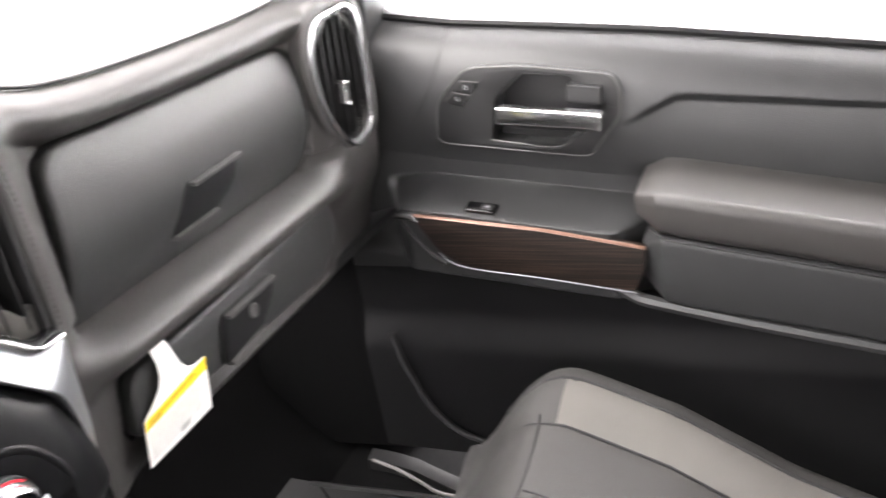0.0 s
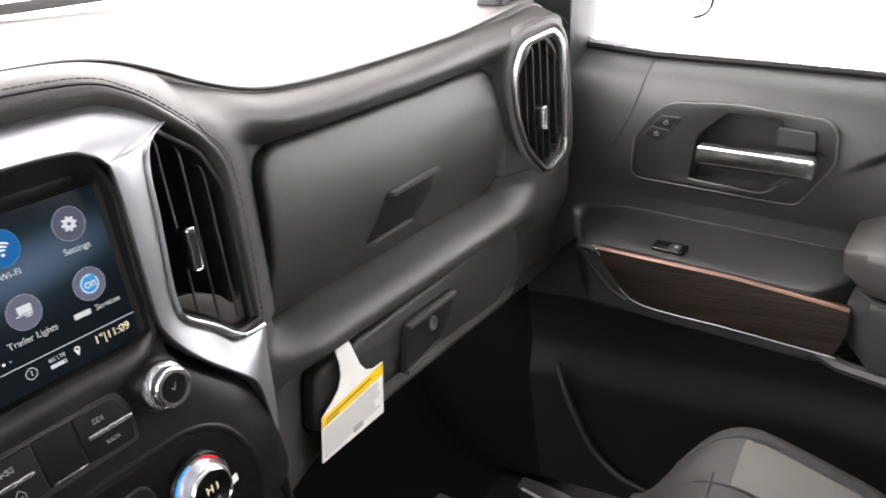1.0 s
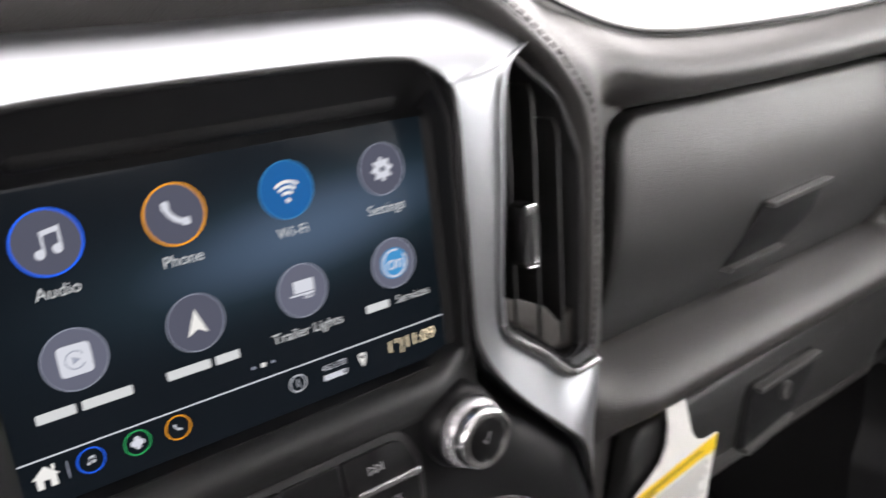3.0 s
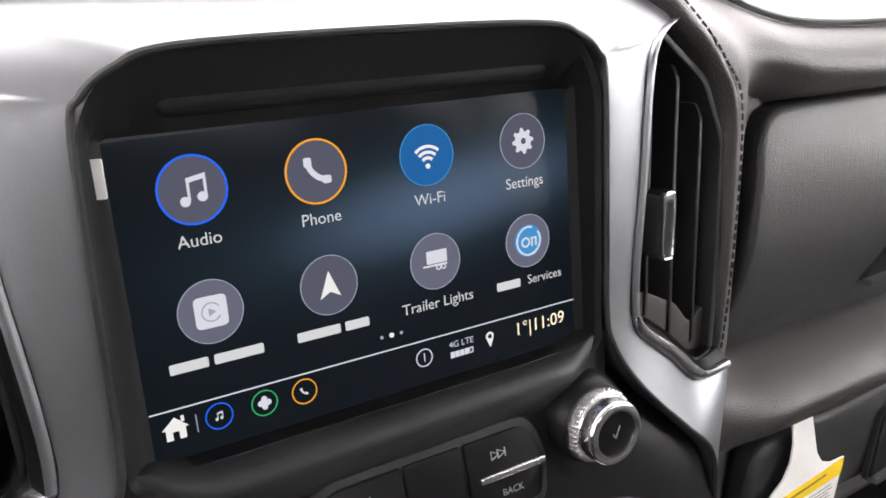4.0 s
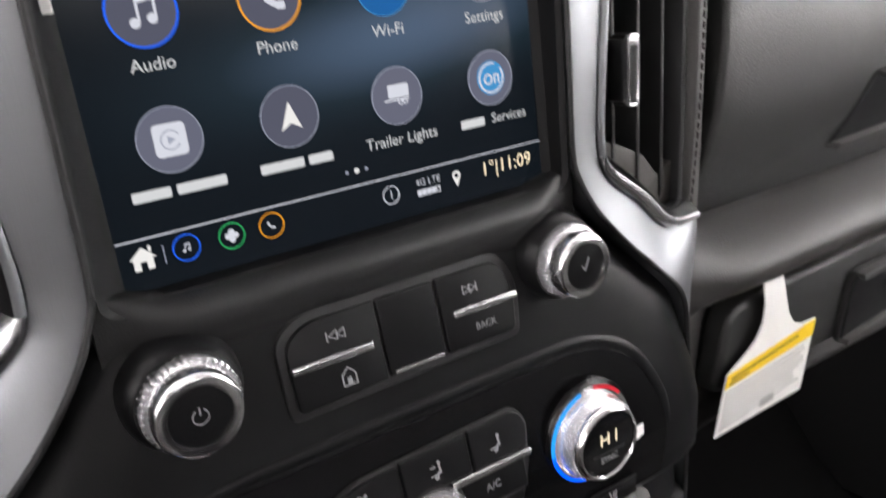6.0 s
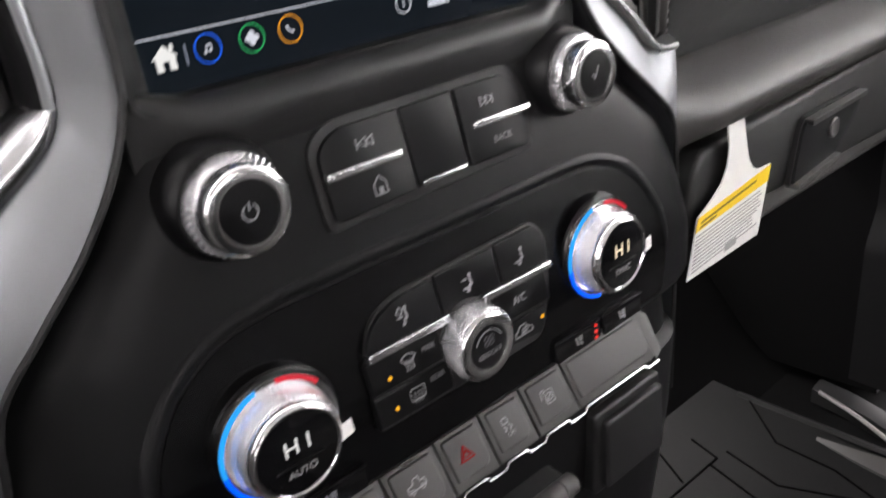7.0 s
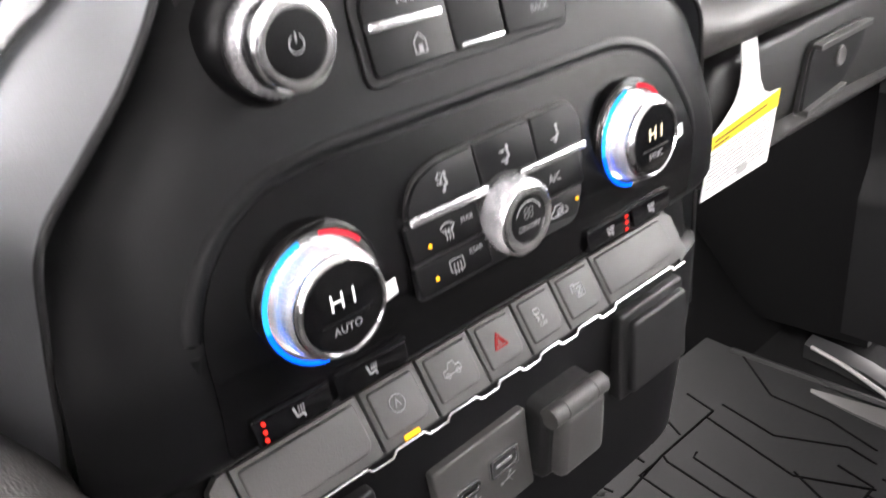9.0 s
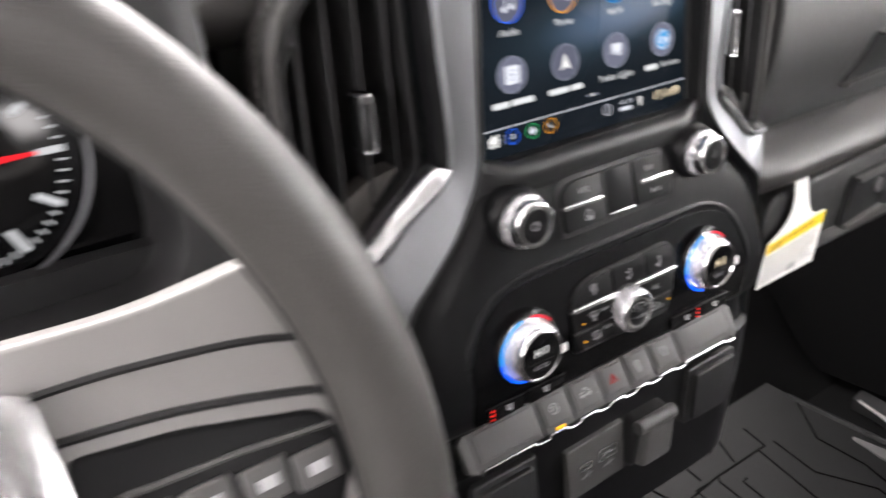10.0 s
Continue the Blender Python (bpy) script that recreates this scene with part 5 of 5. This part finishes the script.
DF = Face((.7755, 0, 0), (0, -1, 0), (0, 0, 1))


bez = [(.228, .528), (.052, .552), (.045, .561), (.052, .606), (.094, .648), (.174, .6445), (.277, .626), (.2855, .610), (.2835, .5775), (.244, .527)]
bez = rounded(list(reversed(bez)), [.01, .02, .01, .012, .02, .02, .01, .006, .006, .01][::-1], 4)
cupr = rounded(list(reversed(CUP)), .006, 4)
part("handle_bezel", frame_ring(DF, even(bez, 96), even(cupr, 96), -.012, .004, .002), PLASTIC, door, "black bezel round the door handle")
part("bezel_edge", tube([DF(u, v, .0030) for u, v in even(bez, 96)], .0012, 6, closed=True), KEYGREY, door)
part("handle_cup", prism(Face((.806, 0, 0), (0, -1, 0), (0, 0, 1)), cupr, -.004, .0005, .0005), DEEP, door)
part("cup_lip", tube([DF(u, v, .004) for u, v in smooth_line([(.119, .5535), (.160, .5465), (.205, .5405), (.225, .552)], 5)], .0014, 6), KEYGREY, door)
HF = Face((.742, -.205, .5885), (0, -1, -.105), (0, -.105, 1))
hd = part("handle", prism(HF, rounded([(-.064, -.0095), (.050, -.0095), (.064, -.0125), (.064, .0090), (-.064, .0110)], [.004, .004, .004, .006, .005]), -.008, .010, .007), CHROME, door, "polished chrome inner door handle")
part("handle_back", prism(HF, rounded([(-.050, -.018), (.045, -.018), (.058, -.0125), (.058, .002), (-.055, .002)], .004), -.022, -.004, .003), PLASTIC, hd)
part("handle_mount", prism(Face((.768, -.246, .607), (0, -1, -.10), (0, -.1, 1)), rounded([(-.022, -.010), (.020, -.012), (.018, .010), (-.022, .012)], .003), -.01, .006, .003), PLASTIC, door)
for (pts2) in ([(.0765, .6200), (.0890, .6325), (.1115, .6295), (.0990, .6150)], [(.0645, .6075), (.0755, .6190), (.0980, .6140), (.0870, .5995)]):
    lk = part("lock_button", prism(DF, rounded(list(reversed(pts2)), .002), .002, .0058, .0012), PLASTIC, door, "black lock button")
    c = (sum(p[0] for p in pts2) / 4, sum(p[1] for p in pts2) / 4)
    legend("lock_symbol", outline(rect(c[0] - .0022, c[1] - .0024, c[0] + .0022, c[1] + .0004), .0005) + line([(c[0] - .0015, c[1] + .0004), (c[0] - .0015, c[1] + .0026), (c[0] + .0015, c[1] + .0026), (c[0] + .0015, c[1] + .0004)], .0005), DF, .0060, LEGEND, lk)
    part("lock_edge", tube([DF(u, v, .0054) for u, v in (pts2[0], pts2[1], pts2[2])], .0005, 5), KEYGREY, lk)
SF2 = Face((.6845, 0, 0), (0, -1, 0), (0, 0, 1))
strip = rounded(list(reversed([(.031, .487), (.199, .4665), (.318, .444), (.3165, .418), (.304, .390), (.198, .405), (.092, .419), (.062, .4385)])), [.002, .01, .003, .004, .004, .01, .015, .012][::-1], 5)
wd = part("wood_strip", prism(SF2, strip, -.012, .0045, .002), WOOD, door, "dark open-pore wood strip")
zt = [(.031, .4875), (.199, .4670), (.318, .4445)]
us = [.030 + i * .016 for i in range(19)]
# Top chamfer of the wood; its coppery highlight is put into the colour.
part("strip_top", sheet([[(.6800 + .0010 * k + .0030 * k * k, -u, lerped(zt, u) + .0024 * k) for u in us] for k in (0, .25, .5, .75, 1)], (.004, 0, -.003)), EDGE_SHEEN, wd, "top chamfer of the wood strip with a painted coppery highlight")
part("strip_tip", prism(SF2, rounded(list(reversed([(.004, .4855), (.012, .4920), (.031, .4915), (.040, .478), (.030, .482)])), .002), -.008, .0060, .002), CHROME, door, "chrome tip of the strip")
part("strip_chrome", tube([SF2(u, v, .003) for u, v in smooth_line([(.060, .4365), (.091, .4165), (.198, .4025), (.306, .3865)], 6)], .0009, 6), SILVER, door, "thin chrome line under the strip")
part("strip_side", tube([SF2(u, v, .0) for u, v in smooth_line([(.012, .482), (.030, .452), (.048, .432), (.066, .420)], 6)], .0035, 6), PLASTIC, door)
WS = Face((.708, -.114, .4865), (0, -1, -.13), (1, 0, .10))
ws = part("window_switch", prism(WS, rounded(rect(-.018, -.010, .022, .012), .004), -.012, .0015, .001), GLOSS, door, "black window switch")
part("switch_key", prism(WS, rounded(rect(.002, -.006, .016, .008), .002), .0005, .0026, .0010), PLASTIC, ws)
legend("switch_symbol", [rect(.008, -.002, .012, .003)], WS, .0027, LEGEND, ws)
# armrest
def arm(y0, y1, ztop, zbot, x_in, rr, name, m, lab):
    bm = bmesh.new()
    rows = []
    n = 26
    for i in range(n + 1):
        t = i / n
        y = y0 + (y1 - y0) * t
        end = math.sqrt(max(0, 1 - (1 - min(1, (y0 - y + .0006) / .045)) ** 2))
        zt, zb = ztop(y), zbot(y)
        mid = zb + (zt - zb) * .45
        zt, zb = mid + (zt - mid) * (.35 + .65 * end), mid + (zb - mid) * (.55 + .45 * end)
        xi = x_in + (.035) * (1 - end)
        sec = rounded([(.80, zb), (xi + .006, zb), (xi, (zb + zt) / 2), (xi, zt), (.80, zt)], [0, rr * .7, .02, rr, 0], 6)
        rows.append([bm.verts.new((a, y, c)) for a, c in sec])
    k = len(rows[0])
    for a, b in zip(rows, rows[1:]):
        for j in range(k):
            bm.faces.new((a[j], a[(j + 1) % k], b[(j + 1) % k], b[j]))
    bm.faces.new(rows[0]), bm.faces.new(list(reversed(rows[-1])))
    return part(name, bm, m, door, lab)


edge_z = lambda y: .464 + (y + .342) * .187
arm(-.308, -.98, lambda y: .516 + (y + .348) * .180, edge_z, .664, .030, "armrest_pad", LEATHER, "padded black armrest top")
arm(-.312, -.98, lambda y: edge_z(y) + .001, lambda y: .379 + (y + .316) * .168, .670, .012, "armrest_body", DOORSKIN, "charcoal armrest side")
part("armrest_seam", tube([(.6635 + .03 * max(0, (y + .345) / .03), y, edge_z(y) + .001) for y in [-.325 - i * .02 for i in range(33)]], .0016, 6), DEEP, door)
part("pocket_lip", tube(smooth_line([(.70, -.27, .392), (.69, -.30, .379), (.684, -.33, .372), (.680, -.45, .350), (.680, -.65, .316), (.68, -.95, .27)], 6), .008, 8), DOORSKIN, door)
part("window_seal", tube([(.836, y, lerped(SILL, y) + .001) for y in [.10 - i * .04 for i in range(28)]], .005, 6), RUBBER, door, "black rubber window seal")
part("panel_gap", tube([(door_x(y, z) - .0005, y, z) for y, z in [(-.060 - .012 * math.sin(i / 12 * 3.1) + .05 * (i / 12), .694 - i * .0095) for i in range(13)]], .0009, 5), DEEP, door)
glass = mat("window_glass", (0.9, 0.92, 0.92), 0.02, var=0)
glass.node_tree.nodes["Principled BSDF"].inputs["Transmission Weight"].default_value = 1.0
glass.node_tree.nodes["Principled BSDF"].inputs["IOR"].default_value = 1.02
wg = part("window_pane", sheet([[(.852 - .10 * t * t, y, lerped(SILL, y) - .02 + (1.20 - lerped(SILL, y)) * t) for y in (-.98, -.7, -.4, -.2, .0, .05 - .1 * t)] for t in (0, .25, .5, .75, 1)], (.004, 0, 0)), glass, door, "clear side window glass")
wg.visible_shadow = False
# wet snow caught along the bottom of the window
rnd = random.Random(9)
bm = bmesh.new()
for i in range(150):
    y = .05 - rnd.random() * .62
    z = lerped(SILL, y) + .004
    r = .0015 + rnd.random() * .004 * (1 if y > -.2 else .5)
    tube([(.850, y - r * 2, z), (.850 + rnd.random() * .003, y, z + rnd.random() * .004), (.850, y + r * 2, z)], lambda t, r=r: r * (.3 + .7 * math.sin(math.pi * t)), 5, bm)
sn = part("window_slush", bm, SNOW)
tagged(sn, "wet snow caught along the window sill", "snow", kind="stuff")

# outside mirror
mir = thing("door_mirror", (1.0, .06, .70), "white door mirror housing with dark lower edge outside the window", "mirror")
MF = Face((1.17, -.062, .83), (1, -.10, 0), (0, 0, 1))
part("housing", prism(MF, rounded(rect(-.10, -.115, .12, .14), .03), -.12, .0, .015), WHITEPAINT, mir)
part("glass", prism(MF, rounded(rect(-.085, -.10, .105, .125), .025), .0, .003, .001), CHROME, mir)
part("lower_edge", tube(smooth_line([(1.076, -.030, .7090), (1.076, -.050, .7155), (1.076, -.060, .735), (1.076, -.064, .80)], 5), .0026, 8), PLASTIC, mir)
part("arm", tube([(1.17, .0, .73), (1.16, .05, .62), (.90, .12, .56)], .018, 10), WHITEPAINT, mir)

# ---- footwell and seat ----
fm = thing("floor_mat", (.48, -.05, .0), "black ribbed all-weather rubber floor mat", "floor mat")


def mat_z(y):
    return .029 + .04 * max(0, y)


part("sheet", sheet([[(x, y, mat_z(y)) for x in [.285 + i * .0375 for i in range(11)]] for y in [-.34 + i * .03 for i in range(21)]], (0, 0, -.02)), RUBBER, fm)
GROOVES = [[(.66, .211), (.602, .137), (.604, .067), (.588, .007)], [(.549, .171), (.538, .10), (.574, .032), (.567, -.001)], [(.539, .213), (.531, .173), (.516, .172), (.493, .055), (.529, -.016)],
           [(.457, .149), (.447, .147), (.436, .061)], [(.531, .173), (.425, .174), (.356, .168), (.30, .170)], [(.427, .172), (.422, .164), (.415, .093), (.445, .02)], [(.408, .173), (.384, .174), (.380, .129), (.365, .06)],
           [(.41, .234), (.404, .182)], [(.499, .242), (.469, .178)], [(.335, .230), (.345, .180)], [(.345, .160), (.335, .08), (.350, .01)]]
# Black tubes laid on the mat paint the shade inside its moulded grooves.
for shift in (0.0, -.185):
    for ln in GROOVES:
        part("groove", tube([(x, y + shift, mat_z(y + shift) - .0004) for x, y in ln], .0017, 6), GROOVE_SHADE, fm, "black line painted for the shade in a groove")
for gx, gy in ((.37, .25), (.40, .215), (.43, .255), (.335, .19), (.46, .215)):
    part("stud", lathe(Face((gx, gy, mat_z(gy)), (1, 0, 0), (0, 1, .04)), 0, 0, [(.006, -.002), (.006, .001), (.004, .0018)], 14), RUBBER, fm)
part("rim", tube(smooth_line([(.655, .22, mat_z(.22)), (.665, .10, mat_z(.10)), (.667, .02, .033), (.664, -.10, .030), (.66, -.33, .03)], 5), .005, 6), RUBBER, fm)
st = thing("sill_plate", (.75, -.1, .0), "bright metal scuff plate along the door sill", "sill plate")
part("plate", sheet([[(.705 + a - .03 * ease(y, -.05, .10) * -1, y, .010 + .02 * ease(y, .0, .16) + .004 * math.sin(a * 60)) for a in (0, .008, .016, .024)] for y in [-.6 + i * .04 for i in range(20)]], (0, 0, -.02)), PLASTIC, st)
part("bright_line", tube(smooth_line([(.735, .150, .030), (.724, .10, .026), (.706, .05, .022), (.694, .02, .020), (.690, -.05, .020), (.690, -.5, .020)], 6), .0030, 6), SPOKE, st, "thin bright metal line")
part("scuff_strip", sheet([[(x0 + w * k, y, .034 + .004 * k) for k in (0, .5, 1)] for y, x0, w in ((.106, .6385, .0012), (.085, .6350, .0080), (.060, .6310, .0160), (.032, .6285, .0240), (-.02, .6270, .030), (-.12, .6270, .034), (-.35, .6270, .034))], (0, 0, -.012)), KEYGREY, st, "grey tapered strip")
kick = thing("kick_panel", (.80, .10, .0), "dark curved kick panel ahead of the door", "panel")
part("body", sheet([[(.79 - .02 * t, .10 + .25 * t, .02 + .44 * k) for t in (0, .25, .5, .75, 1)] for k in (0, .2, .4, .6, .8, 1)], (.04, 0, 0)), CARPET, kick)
part("edge", tube(smooth_line([(.738, .066, .275), (.735, .0545, .228), (.735, .0426, .194), (.735, .0266, .154), (.735, .0038, .1256), (.735, -.0232, .1046), (.738, -.060, .090)], 6), .0045, 10), DOORSKIN, kick, "smooth grey edge of the kick panel")


def seat(cx, label):
    s = thing("front_seat", (cx, -.45, 0), label, "seat", "front seats")
    def top(x, y):
        ax = abs(x - cx) / .235
        z = lerped([(-.70, .125), (-.60, .160), (-.48, .208), (-.36, .276), (-.25, .318), (-.19, .330), (-.15, .330)], y)
        z += .016 * ease(ax, .40, .74) - .050 * ease(ax, .76, 1.0) ** 2 + .009
        f = ease(y, -.270, -.130)
        return z - .095 * f * f - .012 * (1 - ease(abs(abs(x - cx) - .12), 0, .006)) * 0
    xs = [cx - .235 + .47 * i / 60 for i in range(61)]
    yy = [-.70 + .57 * i / 60 for i in range(61)]
    # rounded plan: the front corners draw in
    def px(x, y):
        k = ease(y, -.31, -.13)
        return cx + (x - cx) * (1 - .30 * k * k)
    part("cushion", sheet([[(px(x, y), y, top(x, y)) for x in xs] for y in yy], (0, 0, -.11)), SEATBLACK, s, "black seat cushion")
    for sd in (1, -1):
        a, b = cx + sd * .105, cx + sd * .172
        part("bolster_panel", sheet([[(px(x, y), y, top(x, y) + .003 * math.sin(math.pi * min(1, max(0, j / 8)))) for j, x in enumerate([a + (b - a) * (q / 8) + sd * .018 * ease(y, -.24, -.18) * (1 - q / 8) for q in range(9)])] for y in [-.66 + i * .018 for i in range(24)]], (0, 0, -.004)), FABRIC, s, "grey cloth bolster panel")
        part("seam", tube([(px(a + sd * .018 * ease(y, -.24, -.18), y), y, top(a, y) + .0012) for y in [-.66 + i * .02 for i in range(25)]], .0016, 6), DEEP, s)
        part("piping", tube([(px(b, y), y, top(b, y) + .001) for y in [-.66 + i * .02 for i in range(25)]], .0022, 6), DEEP, s)
    part("cross_seam", tube([(px(x, -.225), -.225 - .01 * math.cos((x - cx) * 12), top(x, -.225) + .001) for x in [cx - .12 + i * .012 for i in range(21)]], .0016, 6), DEEP, s)
    part("center_seam", tube([(cx + .0, y, top(cx, y) + .001) for y in [-.66 + i * .02 for i in range(22)]], .0016, 6), DEEP, s)
    part("base", box((cx - .20, -.66, .0), (cx + .20, -.24, .20), .02), PLASTIC, s, "dark seat base")
    bk = [[(cx + .24 * math.cos(a) * (1 - .12 * t), -.70 - .16 * t - .07 * math.sin(a), .24 + .62 * t) for a in [math.pi * 2 * i / 24 for i in range(25)]] for t in [0, .1, .3, .5, .7, .9, 1]]
    part("backrest", sheet(bk + [[(cx, -.86, .87)] * 25]), SEATBLACK, s, "black seat backrest")
    part("headrest", lathe(Face((cx, -.88, .96), (1, 0, 0), (0, .1, 1)), 0, 0, [(.06, -.05), (.11, -.04), (.12, 0), (.11, .04), (.06, .05)], 28), SEATBLACK, s)
    return s


seat(.395, "black and grey cloth passenger seat with stitched bolsters")
seat(-.415, "black and grey cloth driver's seat behind the wheel")
# ---- driver's side ----
SW = Face((-.415, -.142, .652), (1, 0, 0), (0, math.sin(.395), math.cos(.395)))
wheel = thing("steering_wheel", (-.415, -.14, .45), "black leather-wrapped steering wheel with buttons on its spoke", "steering wheel")
SR = Face((-.425, -.157, .632), (1, 0, 0), (0, math.sin(.22), math.cos(.22)))
RW = .190
part("rim", tube([SR(RW * math.cos(a), RW * math.sin(a), 0) for a in [2 * math.pi * i / 96 for i in range(96)]], .0158, 18, closed=True), RIM, wheel, "leather rim")
part("rim_seam", tube([SR((RW - .0159) * math.cos(a), (RW - .0159) * math.sin(a), 0) for a in [2 * math.pi * i / 96 for i in range(96)]], .0008, 5, closed=True), DEEP, wheel)
hub = rounded([(-.075, -.075), (.075, -.075), (.085, .0), (.075, .052), (-.075, .052), (-.085, .0)], .03, 6)
part("hub", prism(SW, hub, -.04, .014, .012, crown=.006), LEATHER, wheel, "black airbag cover")
for s in (1, -1):
    o = [(s * .060, -.060), (s * .120, -.055), (s * .165, -.030), (s * .180, -.030), (s * .182, .060), (s * .165, .052), (s * .120, .047), (s * .060, .050)]
    o = o if s > 0 else list(reversed(o))
    sp = part("spoke", prism(SW, rounded(o, .016), -.024, .006, .012), SPOKE, wheel, "satin grey spoke")
    o = [(s * .089, -.050), (s * .150, -.044), (s * .166, -.016), (s * .161, .0015), (s * .120, .0120), (s * .089, .0160)]
    part("button_pad", prism(SW, rounded(o if s > 0 else list(reversed(o)), .006), .0, .0072, .002), SATIN, sp, "satin button panel")
    part("groove", tube([SW(s * a, b, .0060) for a, b in smooth_line([(.087, .034), (.109, .033), (.141, .029), (.160, .024), (.168, .018), (.171, .008), (.171, -.020)], 5)], .0013, 6), DEEP, sp)
    part("groove", tube([SW(s * a, b, .0062) for a, b in smooth_line([(.089, .0205), (.120, .0168), (.152, .0095), (.163, .005), (.167, -.006)], 5)], .0014, 6), DEEP, sp)
    part("button_bar", tube([SW(s * a, b, .0074) for a, b in ((.100, .001), (.108, .0002), (.1345, -.001), (.1616, -.004))], .0011, 6), KEYGREY, sp)
    for i, (u, v) in enumerate(((.104, -.010), (.121, -.0105), (.1375, -.0120), (.153, -.0140), (.110, -.032), (.130, -.030))):
        bt = part("button", prism(SW, rounded(rect(s * u - .0070, v - .0060, s * u + .0070, v + .0060), .002), .005, .0098, .0018), KEYGREY, sp, "small spoke button")
        part("button_mark", prism(SW, rounded(rect(s * u - .0030, v - .0018, s * u + .0030, v + .0018), .0006), .009, .0100, .0001), LEGEND, bt)
    o = [(s * .066, .026), (s * .080, .0385), (s * .0868, .0345), (s * .0890, .005), (s * .088, -.045), (s * .080, -.060), (s * .078, -.01), (s * .076, .018)]
    part("spoke_trim", prism(SW, rounded(o if s > 0 else list(reversed(o)), .003), .002, .0150, .005), CHROME, sp, "bright spoke trim")
bs = part("lower_spoke", prism(SW, rounded([(-.03, -.175), (.03, -.175), (.045, -.07), (-.045, -.07)], .012), -.014, .003, .007), PLASTIC, wheel, "black lower spoke")
col = thing("steering_column", (-.415, .0, .55), "dark steering column shroud behind the wheel", "steering column")
part("shroud", lathe(SW, 0, -.012, [(.055, -.20), (.062, -.15), (.058, -.06), (.050, -.035)], 28), PLASTIC, col)
for s in (1, -1):
    part("stalk", tube([SW(s * .05, .0, -.07), SW(s * .11, .012, -.068), SW(s * .165, .02, -.066)], lambda t: .007 + .003 * t, 10), PLASTIC, col, "black stalk")

clus = thing("instrument_cluster", (-.415, .04, .60), "dark instrument cluster with white dial marks and red needles", "gauge")
CF = Face((-.415, .050, .695), (1, 0, 0), (0, .15, 1))
part("binnacle", frame_ring(CF, rounded(rect(-.200, -.085, .200, .115), .04, 8), rounded(rect(-.165, -.062, .165, .075), .03, 8), -.03, .055, .015), PLASTIC, clus, "dark moulded binnacle")
part("back", prism(CF, rounded(rect(-.166, -.063, .166, .076), .03, 8), -.032, -.004, .001), GLOSS, clus)
for gx in (-.092, .092):
    gd = part("gauge", prism(CF, circle(gx, .004, .052, 48), -.006, .002, .001), GLOSS, clus, "round black gauge")
    part("gauge_ring", arc_band(CF, gx, .004, .0545, .0558, -140, 100, .0, .006, 60), SILVER, gd, "silver gauge ring")
    for i in range(41):
        a = radians(-130 + i * 6.5)
        maj = i % 5 == 0
        r0, r1, w = (.034, .046, .0016) if maj else (.0425, .046, .0005)
        d, n = Vector((math.cos(a), math.sin(a))), Vector((-math.sin(a), math.cos(a)))
        c = Vector((gx, .004))
        q = [c + d * r0 - n * w, c + d * r1 - n * w, c + d * r1 + n * w, c + d * r0 + n * w]
        part("mark", prism(CF, [tuple(p) for p in q], .0015, .0026, .0001, None, 1), G_CLUSTER, gd, smooth=False)
    part("needle", prism(CF, [(gx - .006, .0015), (gx + .034, .0035), (gx + .034, .0050), (gx - .006, .0065)], .003, .0045, .0003), G_CYMBAL, gd, "red needle", smooth=False)
part("info_display", prism(CF, rounded(rect(-.034, -.045, .034, .055), .004), -.004, .001, .001), GLOSS, clus)
